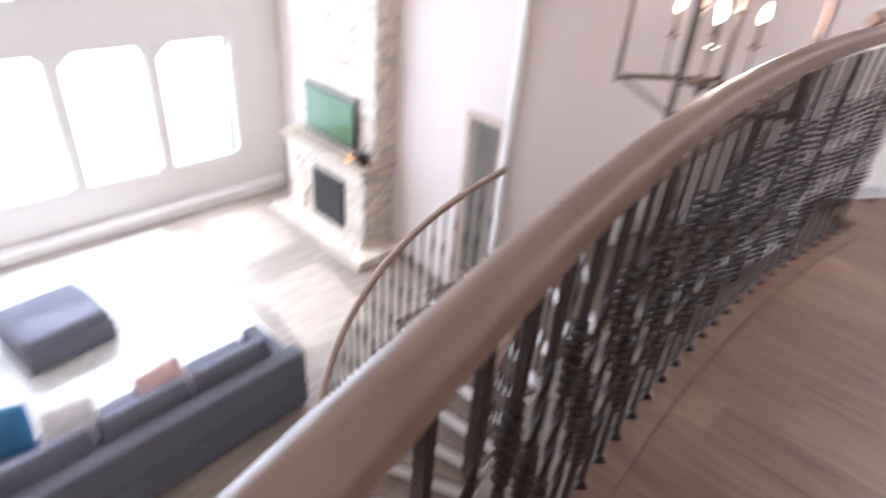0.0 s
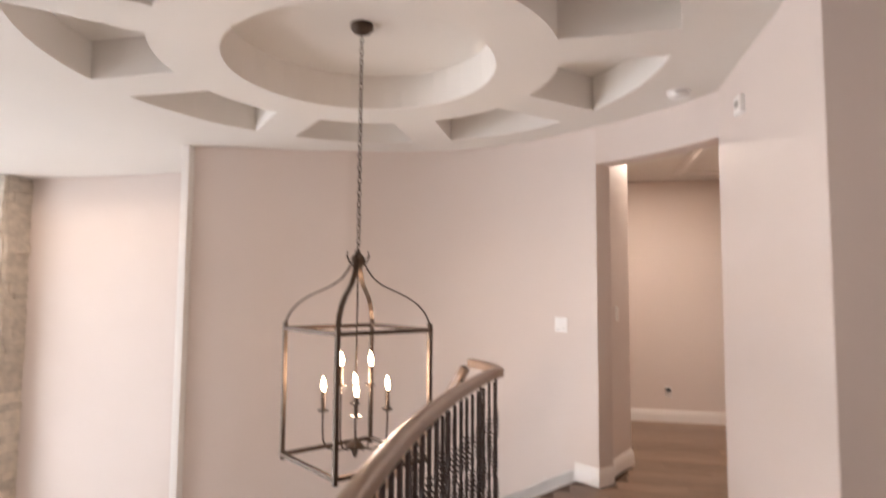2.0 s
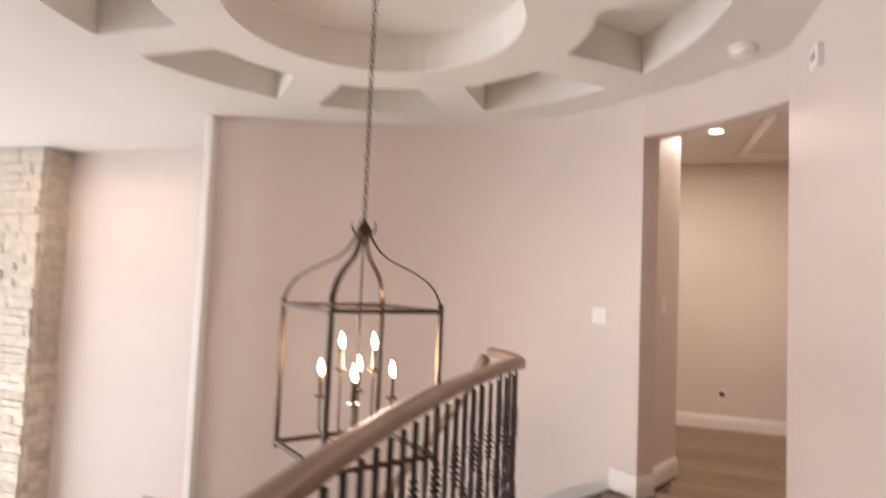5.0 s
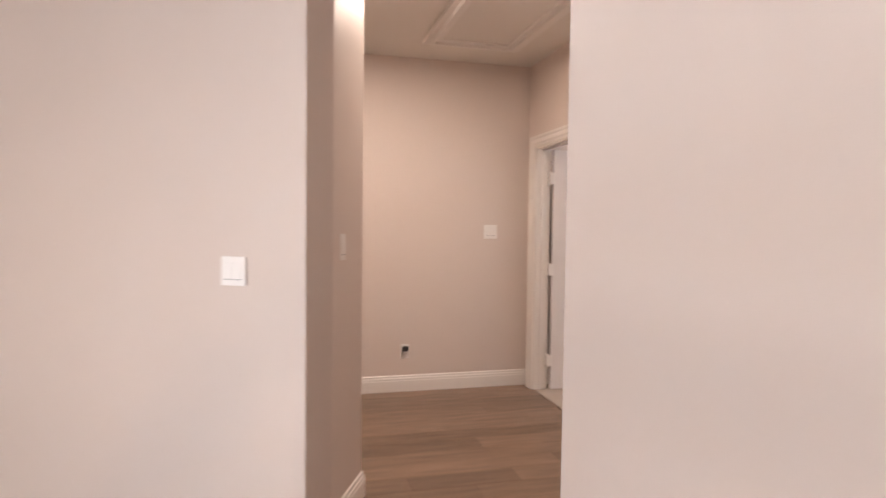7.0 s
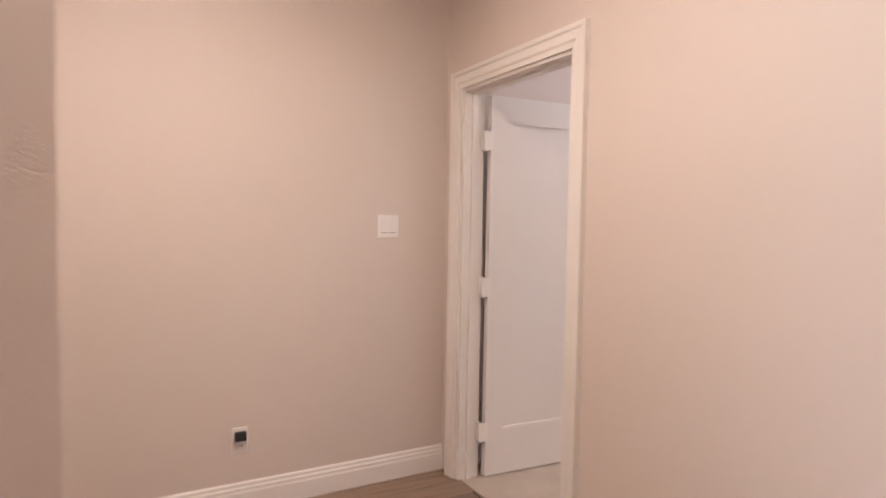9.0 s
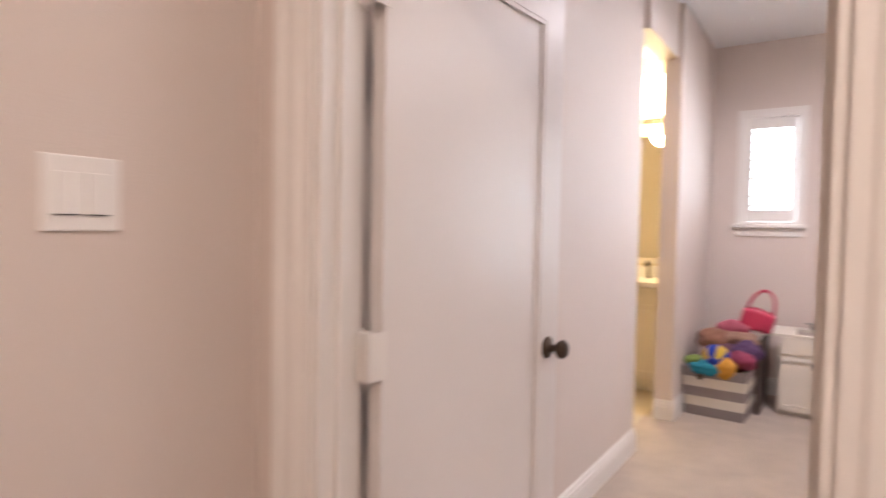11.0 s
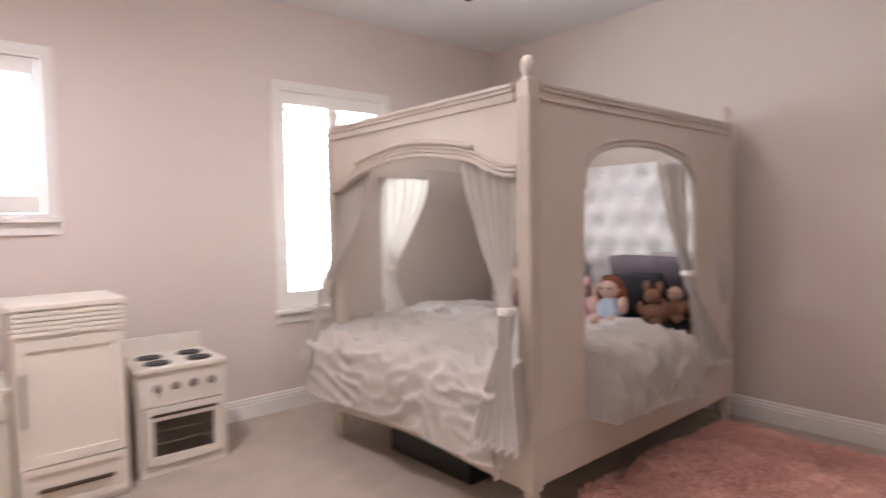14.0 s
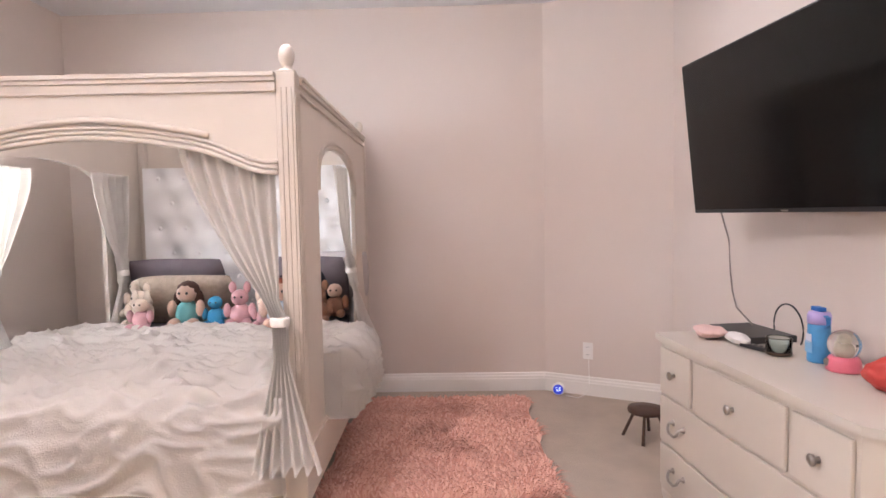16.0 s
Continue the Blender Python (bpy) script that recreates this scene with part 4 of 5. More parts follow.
        for z0, z1, o in ((H - 0.075, H - 0.062, 0.012), (H - 0.038, H - 0.022, 0.014), (H - 0.022, H - 0.006, 0.020)):
            part("cornice_strip", box(bm_new(), 2 * p, min(y, y + s * (o + 0.012)), z0, BL - 2 * p, max(y, y + s * (o + 0.012)), z1, 0.002), BEDM, fr)
        bm = box(bm_new(), 2 * p, y - 0.014, 0.19, BL - 2 * p, y + 0.014, 0.42, 0.004)
        box(bm, 2 * p, y - 0.020, 0.385, BL - 2 * p, y + 0.020, 0.405, 0.003)
        part("side_rail", bm, BEDM, bed)
    bm = bm_new()
    us = np.linspace(2 * p, BW - 2 * p, 21)
    rows = [[bm.verts.new((xx, u, z if z else 0.175 + 0.035 * math.sin(math.pi * (u - 0.07) / (BW - 0.14)) ** 2)) for u in us] for xx, z in ((0.002, 0), (0.002, 0.47), (0.034, 0.47), (0.034, 0))]
    for a, b in zip(rows, rows[1:] + rows[:1]):
        for i in range(20):
            bm.faces.new((a[i], a[i + 1], b[i + 1], b[i]))
    for i in (0, -1):
        bm.faces.new([r[i] for r in rows])
    part("foot_rail", bm, BEDM, bed)
    # tufted headboard: quilted relief with buttons
    nx, nz = 72, 64
    bm = bm_new()
    grid = []
    z0, z1, y0, y1 = 0.45, 1.66, 2 * p + 0.01, BW - 2 * p - 0.01
    btn = [(y0 + (y1 - y0) * (i + 0.5 + 0.5 * (j % 2)) / 8, z0 + 0.12 + j * 0.17) for j in range(7) for i in range(8) if i + 0.5 * (j % 2) + 0.5 < 7.9]
    for j in range(nz + 1):
        row = []
        for i in range(nx + 1):
            y, z = y0 + (y1 - y0) * i / nx, z0 + (z1 - z0) * j / nz
            d = min(math.hypot(y - a, z - b) for a, b in btn)
            row.append(bm.verts.new((BL - 0.085 - 0.045 * (1 - math.exp(-(d / 0.055) ** 2)), y, z)))
        grid.append(row)
    for j in range(nz):
        for i in range(nx):
            bm.faces.new((grid[j][i], grid[j][i + 1], grid[j + 1][i + 1], grid[j + 1][i]))
    box(bm, BL - 0.09, y0, z0, BL - 0.04, y1, z1)
    hb = part("headboard", bm, TUFT, bed, "white button-tufted headboard", smooth=True)
    for a, b in btn:
        part("button", lathe(bm_new(), [(0.013, 0), (0.011, 0.007), (0.004, 0.010)], 10, Matrix.Translation((BL - 0.087, a, b)) @ Matrix.Rotation(radians(-90), 4, "Y")), TUFT, hb)
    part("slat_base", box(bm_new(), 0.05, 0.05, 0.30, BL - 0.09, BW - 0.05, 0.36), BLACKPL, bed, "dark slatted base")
    return bed


canopy_bed()
BEDM_AT = pose(BX, BY, 0, 0, 0, 1.0)
solid("mattress", cushion(1.75, 1.44, 0.30, 0.08), GREYSHEET, "mattress with a dark grey velvet sheet", "mattress", kind="", smooth=True, m=BEDM_AT @ pose(0.935, BW / 2, 0.505))


def cloth_noise(x, y, s):
    return noise.noise(Vector((x * s, y * s, 3.1)))


def duvet():
    d = thing("duvet", "white ruffled duvet spread over the bed and hanging over the foot", "duvet", BEDM_AT)
    nx, ny = 150, 170
    x0, x1, y0, y1 = -0.10, 1.22, -0.06, BW + 0.06
    top = 0.672
    bm = bm_new()
    grid = []
    for i in range(nx + 1):
        row = []
        for j in range(ny + 1):
            u, v = i / nx, j / ny
            # arc-length sheet: flat top, falling over the foot and both sides
            lx, ly = u * (x1 - x0 + 0.40) - 0.40, v * (y1 - y0 + 0.70) - 0.35
            over_x, over_y = max(0.0, -lx), max(0.0, -ly, ly - (y1 - y0))
            x = x0 + max(lx, 0.0) + 0.0
            y = y0 + min(max(ly, 0.0), y1 - y0)
            dx, dy = over_x, over_y
            z = top + 0.035 * math.sin(math.pi * min(1, max(0, lx / 1.4))) - 0.02
            r = 0.10
            def fold(o):
                return (r * math.sin(min(o / r, 1.57)), r * (1 - math.cos(min(o / r, 1.57))) + max(0.0, o - r * 1.57))
            fx, zx = fold(dx)
            fy, zy = fold(dy)
            x -= fx * 0.55
            y += (fy if ly > 0 else -fy) * (0.75 if 0.44 < x < BL - 0.4 else 0.0)
            z -= max(zx, zy) + 0.25 * min(zx, zy)
            # soft crumples: rounded pleats between sewn tucks
            wx = lx + 0.16 * cloth_noise(lx, ly, 2.3)
            wy = ly + 0.16 * cloth_noise(lx + 5, ly, 2.1)
            a = 0.034 * cloth_noise(lx, ly, 3.4)
            ridge = 1 - abs(cloth_noise(wx * 1.5, wy * 0.8, 7.0))
            fine = 1 - abs(cloth_noise(wx + 9, wy * 0.6, 11.0))
            n = a + 0.046 * ridge ** 4 + 0.022 * fine ** 4 - 0.008
            side = min(1.0, max(dx, dy) / 0.12)
            hem = 0.022 * math.sin(9 * (ly if dx > dy else lx) + 5 * cloth_noise(lx, ly, 3.0)) * side
            z += n * (1 - 0.6 * side) + 0.012 * side * math.sin(7 * (lx if dy > dx else ly) + 2)
            if dx > 0:
                x -= (n * 0.7 + hem * 0.6) * side
            if dy > 0 and 0.42 < x < BL - 0.42:
                y += (n + hem * 0.4) * side * (1 if ly > 0 else -1)
            if x < 0.40 or x > BL - 0.40:
                y = min(max(y, 0.045), BW - 0.045)
            row.append(bm.verts.new((x, y, max(z, 0.27))))
        grid.append(row)
    for i in range(nx):
        for j in range(ny):
            bm.faces.new((grid[i][j], grid[i + 1][j], grid[i + 1][j + 1], grid[i][j + 1]))
    bmesh.ops.solidify(bm, geom=bm.faces, thickness=-0.012)
    part("cover", bm, DUVET, d, smooth=True)
    return d


duvet()


def curtain(label, top_a, top_b, tie, hem_a, hem_b, z_top, z_tie, z_hem, pleats=6, deep=0.022):
    """A tied-back bed curtain: gathered from a wide head to the tie, then flaring to the hem."""
    c = thing("bed_curtain", label, "curtain", BEDM_AT @ pose(tie[0], tie[1], 0), group="bed curtains")
    bm = bm_new()
    nu, nv = 60, 48
    ta, tb, ti, ha, hb = (Vector(q) for q in (top_a, top_b, tie, hem_a, hem_b))
    grid = []
    for j in range(nv + 1):
        v = j / nv
        if v < 0.6:
            s = v / 0.6
            k = s ** 1.5
            w = 0.035 * k
            z = z_top + (z_tie - z_top) * s
            a, b = ta.lerp(ti, k), tb.lerp(ti, s ** 2.2 if (tb - ti).length < (ta - ti).length else k)
        else:
            s = (v - 0.6) / 0.4
            k = s ** 1.15
            z = z_tie + (z_hem - z_tie) * s
            a, b = ti.lerp(ha, k), ti.lerp(hb, k)
        d = (b - a)
        wdir = (tb - ta).normalized()
        if d.length < 0.06:
            mid = (a + b) / 2
            a, b = mid - wdir * 0.03, mid + wdir * 0.03
            d = b - a
        nrm = Vector((-wdir.y, wdir.x))
        amp = deep * (0.55 + 0.45 * abs(v - 0.6) / 0.6) + (0.012 if abs(v - 0.6) < 0.08 else 0)
        row = []
        for i in range(nu + 1):
            u = i / nu
            q = a + d * u
            f = amp * math.sin(2 * math.pi * pleats * u + 0.6 * math.sin(6 * v)) + 0.010 * noise.noise(Vector((u * 4, v * 5, tie[0] + 7 * tie[1])))
            q = q + nrm * f
            row.append(bm.verts.new((q.x - tie[0], q.y - tie[1], z + (0.012 * math.sin(2 * math.pi * pleats * u) if j == nv else 0))))
        grid.append(row)
    for j in range(nv):
        for i in range(nu):
            bm.faces.new((grid[j][i], grid[j][i + 1], grid[j + 1][i + 1], grid[j + 1][i]))
    bmesh.ops.solidify(bm, geom=bm.faces, thickness=0.004)
    part("cloth", bm, CURTAIN, c, smooth=True)
    bm = bm_new()
    ring_p = [(0.031 * math.cos(t), 0.031 * math.sin(t), z_tie) for t in np.linspace(0, 2 * math.pi, 20, endpoint=False)]
    sweep(bm, ring_p, [(-0.004, -0.018), (0.004, -0.014), (0.006, 0), (0.004, 0.014), (-0.004, 0.018)], closed=True)
    part("tieback", bm, CURTAIN, c, "ivory cloth tieback")
    return c


G = BW
curtain("ivory curtain tied to the front foot post", (0.05, 0.47), (0.05, 0.10), (-0.075, 0.065), (-0.225, 0.14), (-0.19, -0.10), 1.60, 0.93, 0.42)
curtain("ivory curtain tied to the far foot post", (0.05, G - 0.40), (0.05, G - 0.08), (-0.065, G - 0.07), (-0.225, G - 0.14), (-0.17, G + 0.07), 1.60, 0.95, 0.47)
curtain("ivory curtain tied back on the far side", (0.74, G - 0.055), (0.35, G - 0.055), (0.42, G - 0.06), (0.55, G - 0.05), (0.38, G - 0.05), 1.58, 1.00, 0.72, 5)
curtain("ivory curtain tied to the head post at the wall", (1.26, G - 0.06), (1.64, G - 0.06), (1.50, G - 0.08), (1.30, G - 0.10), (1.54, G - 0.09), 1.60, 0.98, 0.66, 5)
curtain("ivory curtain tied at the near head post", (1.10, 0.055), (1.40, 0.055), (1.39, 0.035), (1.38, -0.05), (1.64, -0.10), 1.60, 0.98, 0.46, 5)

# pillows at the headboard
for nm, mtl, sz, at in (
    ("grey velvet pillow leaning on the headboard", GREYSHEET, (0.62, 0.42, 0.15), (1.80, 1.22, 0.86, 68, 0, 92)),
    ("grey velvet pillow leaning on the headboard", GREYSHEET, (0.60, 0.42, 0.15), (1.80, 0.40, 0.86, 68, 0, 88)),
    ("beige fur pillow in front of the grey pillows", mat("beige_fur", (0.52, 0.42, 0.33), 0.95, vary=0.14, scale=30, bump=0.8, fine=160), (0.60, 0.36, 0.16), (1.62, 1.08, 0.80, 62, 0, 90)),
    ("dark charcoal pillow on the bed", mat("charcoal_cloth", (0.03, 0.03, 0.04), 0.9, vary=0.1, bump=0.3), (0.46, 0.34, 0.13), (1.66, 0.42, 0.80, 62, 6, 86)),
    ("pale satin pillow beside the headboard", mat("pale_satin", (0.50, 0.46, 0.45), 0.5, vary=0.06, bump=0.1), (0.46, 0.34, 0.13), (1.84, 0.20, 0.92, 72, 0, 95))):
    solid("pillow", cushion(*sz, 0.6), mtl, nm, "pillow", kind="", smooth=True, m=BEDM_AT @ pose(-0.12, 0, 0) @ pose(*at))


def plush(label, at, scale, body, head=None, limb=None, hair=None, ears=0.0, category="soft toy"):
    """A seated soft toy as one mesh."""
    bm = bm_new()
    mats = [body, head or body, limb or body, hair or body]

    def ball(x, y, z, r, sx=1, sy=1, sz=1, idx=0):
        n0 = len(bm.faces)
        res = bmesh.ops.create_icosphere(bm, subdivisions=2, radius=r, matrix=Matrix.Translation((x, y, z)) @ Matrix.Diagonal((sx, sy, sz, 1)))
        for f in {f for v in res["verts"] for f in v.link_faces}:
            f.material_index = idx
    ball(0, 0, 0.085, 0.075, 0.9, 1, 1.15, 0)
    ball(-0.005, 0, 0.208, 0.058, 1, 1.05, 1, 1)
    for s in (-1, 1):
        ball(-0.07, s * 0.055, 0.035, 0.038, 1.7, 0.9, 0.9, 2)
        ball(-0.02, s * 0.085, 0.12, 0.028, 1.0, 1.0, 1.9, 2)
        if ears:
            ball(0.005, s * 0.05, 0.28, 0.03, 0.6, 0.9, 1 + ears, 1)
    if hair:
        ball(0.018, 0, 0.222, 0.063, 0.95, 1.12, 1.02, 3)
        for s in (-1, 1):
            ball(0.02, s * 0.065, 0.16, 0.034, 0.9, 0.8, 2.0, 3)
    for s in (-1, 1):
        ball(-0.060, s * 0.023, 0.216, 0.008, 1, 1, 1.1, 4)
    mats.append(BLACKPL)
    me = mesh_of("plush_toy", bm, mats[0], True)
    for q in mats[1:]:
        me.materials.append(q)
    ob = new("plush_toy", me)
    ob.matrix_basis = BEDM_AT @ pose(-0.10, 0, 0) @ pose(*at) @ Matrix.Scale(scale, 4)
    return tagged(ob, label, category)


def plain(name, c, rough=0.9):
    return mat(name, c, rough, vary=0.08, scale=20, bump=0.3, fine=260)


SKIN, BROWNHAIR, TAN = plain("doll_vinyl", (0.60, 0.41, 0.32), 0.5), plain("brown_yarn_hair", (0.07, 0.03, 0.02)), plain("brown_plush", (0.26, 0.13, 0.08))
PINKP, BLUEP, CREAMP, TEALC = plain("pink_plush", (0.66, 0.38, 0.40)), plain("bright_blue_plush", (0.05, 0.26, 0.46)), plain("cream_plush", (0.70, 0.58, 0.48)), plain("teal_cloth", (0.15, 0.38, 0.38))
Z0 = 0.655
plush("seated doll with brown hair and a teal top on the bed", (1.42, 1.02, Z0, 0, 0, 0), 1.0, TEALC, SKIN, SKIN, BROWNHAIR, category="doll")
plush("small bright blue plush toy on the bed", (1.42, 0.85, Z0, 0, 0, 0), 0.72, BLUEP)
plush("pink plush bear on the bed", (1.42, 0.70, Z0, 0, 0, 5), 0.86, PINKP, ears=0.4)
plush("small pink and white plush rabbit on the bed", (1.40, 0.55, Z0, 0, 0, 0), 0.68, PINKP, CREAMP, PINKP, ears=1.2)
plush("cream plush bear on the bed", (1.45, 1.32, Z0, 0, 0, -10), 0.86, CREAMP, ears=0.4)
plush("pink plush cat on the bed", (1.34, 1.26, Z0, 0, 0, -5), 0.74, PINKP, CREAMP, ears=0.6)
plush("white plush lamb behind the others", (1.56, 1.38, Z0 + 0.05, 0, 0, -10), 0.9, CREAMP)
plush("brown plush bear on the bed", (1.48, 0.24, Z0, 0, 0, 0), 0.84, TAN, ears=0.4)
plush("doll with red hair and a pale blue dress", (1.34, 0.44, Z0, 0, 0, 10), 1.05, plain("pale_blue_cloth", (0.45, 0.55, 0.66)), SKIN, SKIN, plain("auburn_yarn", (0.20, 0.05, 0.02)), category="doll")
plush("small tan plush monkey on the bed", (1.60, 0.16, Z0 + 0.02, 0, 0, 0), 0.8, TAN, SKIN)
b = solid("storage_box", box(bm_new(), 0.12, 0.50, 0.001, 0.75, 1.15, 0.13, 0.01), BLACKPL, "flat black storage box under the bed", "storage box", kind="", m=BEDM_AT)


# ---- play kitchen ----
def shaker(bm, x0, x1, z0, z1, y, rail=0.035):
    """A framed door face standing on y, facing -y."""
    for a0, a1, b0, b1 in ((x0, x0 + rail, z0, z1), (x1 - rail, x1, z0, z1), (x0 + rail, x1 - rail, z0, z0 + rail), (x0 + rail, x1 - rail, z1 - rail, z1)):
        box(bm, a0, y - 0.014, b0, a1, y, b1)
    box(bm, x0 + rail, y - 0.005, z0 + rail, x1 - rail, y, z1 - rail)
    return bm


def play_sink():
    s = thing("play_sink", "cream wooden play sink cabinet with a steel faucet", "play kitchen", pose(0.66, 3.99, 0), group="play kitchen")
    W, D = 0.46, 0.42
    part("body", box(bm_new(), 0, 0, 0.02, W, D, 0.50, 0.006), CREAM, s)
    part("plinth", box(bm_new(), 0.01, 0.02, 0, W - 0.01, D, 0.02), CREAM, s)
    part("apron_front", box(bm_new(), 0.01, -0.014, 0.435, W - 0.01, -0.001, 0.555, 0.006), CREAM, s)
    bm = bm_new()
    for q in ((-0.12, -0.01, 0.555, 0.10, D, 0.575), (W - 0.06, -0.01, 0.555, W, D, 0.575), (0.10, D - 0.10, 0.555, W - 0.06, D, 0.575), (0.10, -0.016, 0.555, W - 0.06, 0.02, 0.575)):
        box(bm, *q, 0.003)
    part("worktop", bm, CREAM, s)
    part("basin", box(bm_new(), 0.10, 0.02, 0.505, W - 0.06, D - 0.10, 0.515, 0.004), NICKEL, s, "steel basin floor")
    for x0, x1 in ((0.012, W / 2 - 0.002), (W / 2 + 0.002, W - 0.012)):
        part("door", shaker(bm_new(), x0, x1, 0.04, 0.42, -0.001), CREAM, s)
    part("latch", box(bm_new(), W / 2 - 0.02, -0.028, 0.345, W / 2 + 0.02, -0.015, 0.385, 0.003), BRONZE, s, "square brown latch")
    bm = lathe(bm_new(), [(0.022, 0.575), (0.018, 0.59), (0.012, 0.60), (0.011, 0.70), (0.014, 0.71)], 14, Matrix.Translation((0.27, D - 0.07, 0)))
    sweep(bm, [(0.27, D - 0.07, 0.695), (0.27, D - 0.12, 0.72), (0.27, D - 0.18, 0.70), (0.27, D - 0.19, 0.67)], circle_prof(0.010, 8))
    part("faucet", bm, NICKEL, s, "brushed steel faucet", smooth=True)
    for x in (0.19, 0.35):
        bm = lathe(bm_new(), [(0.016, 0.575), (0.012, 0.60), (0.010, 0.615)], 12, Matrix.Translation((x, D - 0.07, 0)))
        box(bm, x - 0.045, D - 0.078, 0.612, x + 0.045, D - 0.062, 0.624, 0.003), box(bm, x - 0.008, D - 0.115, 0.612, x + 0.008, D - 0.025, 0.624, 0.003)
        part("tap_handle", bm, NICKEL, s)
    return s


def play_fridge():
    f = thing("play_fridge", "cream wooden play refrigerator with a ribbed top", "play kitchen", pose(1.128, 3.858, 0), group="play kitchen")
    W, D, H = 0.44, 0.44, 0.955
    part("body", box(bm_new(), 0, 0, 0.0, W, D, H - 0.02, 0.006), CREAM, f)
    part("top", box(bm_new(), -0.012, -0.016, H - 0.02, W + 0.012, D, H + 0.005, 0.004), CREAM, f)
    for k in range(5):
        part("rib", box(bm_new(), -0.006, -0.014, H - 0.135 + k * 0.022, W + 0.006, -0.001, H - 0.117 + k * 0.022, 0.003), CREAM, f)
    part("door", shaker(bm_new(), 0.008, W - 0.008, 0.235, 0.80, -0.001, 0.045), CREAM, f)
    part("drawer", shaker(bm_new(), 0.008, W - 0.008, 0.035, 0.228, -0.001, 0.03), CREAM, f)
    part("drawer_pull", box(bm_new(), 0.07, -0.030, 0.115, W - 0.07, -0.006, 0.128, 0.003), BRONZE, f, "long brown pull")
    bm = box(bm_new(), 0.022, -0.04, 0.42, 0.036, -0.028, 0.66, 0.003)
    box(bm, 0.022, -0.03, 0.43, 0.036, -0.014, 0.445), box(bm, 0.022, -0.03, 0.635, 0.036, -0.014, 0.65)
    part("door_handle", bm, NICKEL, f)
    return f


def play_stove():
    s = thing("play_stove", "cream wooden play oven with four black burners", "play kitchen", pose(1.635, 3.98, 0), group="play kitchen")
    W, D = 0.452, 0.42
    bm = bm_new()
    for q in ((0, 0, 0.02, 0.025, D, 0.54), (W - 0.025, 0, 0.02, W, D, 0.54), (0.025, D - 0.015, 0.02, W - 0.025, D, 0.54), (0.025, 0, 0.02, W - 0.025, D - 0.015, 0.05), (0.025, 0, 0.36, W - 0.025, D - 0.015, 0.54)):
        box(bm, *q)
    part("body", bm, CREAM, s)
    part("hob", box(bm_new(), -0.006, -0.014, 0.54, W + 0.006, D, 0.562, 0.004), CREAM, s)
    part("back_panel", box(bm_new(), 0.0, D - 0.02, 0.562, W, D, 0.66, 0.006), CREAM, s)
    part("foot_rail", box(bm_new(), 0.0, -0.002, 0.0, W, D, 0.02), CREAM, s)
    for x in (0.13, 0.345):
        for y in (0.10, 0.27):
            m = Matrix.Translation((x, y, 0.5622))
            part("burner", lathe(bm_new(), [(0.066, 0), (0.066, 0.006), (0.05, 0.008), (0.046, 0.004), (0.03, 0.004), (0.026, 0.008), (0.008, 0.008)], 24, m), BLACKPL, s, "black round burner")
    for k in range(4):
        m = Matrix.Translation((0.10 + k * 0.092, -0.001, 0.455)) @ Matrix.Rotation(radians(90), 4, "X")
        part("knob", lathe(bm_new(), [(0.022, 0), (0.022, 0.006), (0.016, 0.010), (0.014, 0.022), (0.006, 0.024)], 16, m), NICKEL, s, "round pewter knob", smooth=True)
    bm = bm_new()
    for a0, a1, b0, b1 in ((0.03, 0.075, 0.055, 0.355), (W - 0.075, W - 0.03, 0.055, 0.355), (0.075, W - 0.075, 0.055, 0.10), (0.075, W - 0.075, 0.285, 0.355)):
        box(bm, a0, -0.016, b0, a1, -0.001, b1, 0.002)
    d = part("oven_door", bm, CREAM, s)
    part("window_pane", box(bm_new(), 0.075, -0.008, 0.10, W - 0.075, -0.005, 0.285), glass_mat("smoked_pane", (0.55, 0.5, 0.46)), d)
    part("oven_handle", box(bm_new(), 0.06, -0.042, 0.312, W - 0.06, -0.028, 0.326, 0.003), BRONZE, d, "brown oven handle bar")
    for z in (0.15, 0.215):
        part("oven_rack", box(bm_new(), 0.03, 0.02, z, W - 0.03, D - 0.03, z + 0.008), CREAM, s)
    return s


play_sink(), play_fridge(), play_stove()


# ---- toy basket ----
def toy_basket():
    b = thing("toy_basket", "grey and cream striped fabric toy basket beside the wall", "basket", pose(0.32, 3.80, 0, 0, 0, -3))
    rows = 5
    STRIPES = (mat("basket_grey", (0.30, 0.25, 0.24), 0.9, bump=0.4), mat("basket_cream", (0.74, 0.68, 0.60), 0.9, bump=0.4))
    for k in range(rows):
        z0, z1 = 0.002 + k * 0.068, 0.002 + (k + 1) * 0.068
        bm = bm_new()
        w0, w1 = 0.19 + 0.018 * k / rows, 0.19 + 0.018 * (k + 1) / rows
        out = [[(sx * w, sy * (w + 0.01), z) for sx, sy in ((-1, -1), (1, -1), (1, 1), (-1, 1))] for w, z in ((w0, z0), (w1, z1), (w1 - 0.012, z1), (w0 - 0.012, z0))]
        vs = [[bm.verts.new(p) for p in r] for r in out]
        for a, c in zip(vs, vs[1:] + vs[:1]):
            for i in range(4):
                bm.faces.new((a[i], a[(i + 1) % 4], c[(i + 1) % 4], c[i]))
        part("stripe", bm, STRIPES[k % 2], b)
    part("bottom", box(bm_new(), -0.178, -0.188, 0.004, 0.178, 0.188, 0.016), STRIPES[0], b)
    part("grommet", lathe(bm_new(), [(0.02, 0), (0.02, 0.004), (0.011, 0.005)], 14, Matrix.Translation((-0.09, -0.219, 0.275)) @ Matrix.Rotation(radians(90), 4, "X")), BRONZE, b, "dark metal grommet")
    return b


toy_basket()


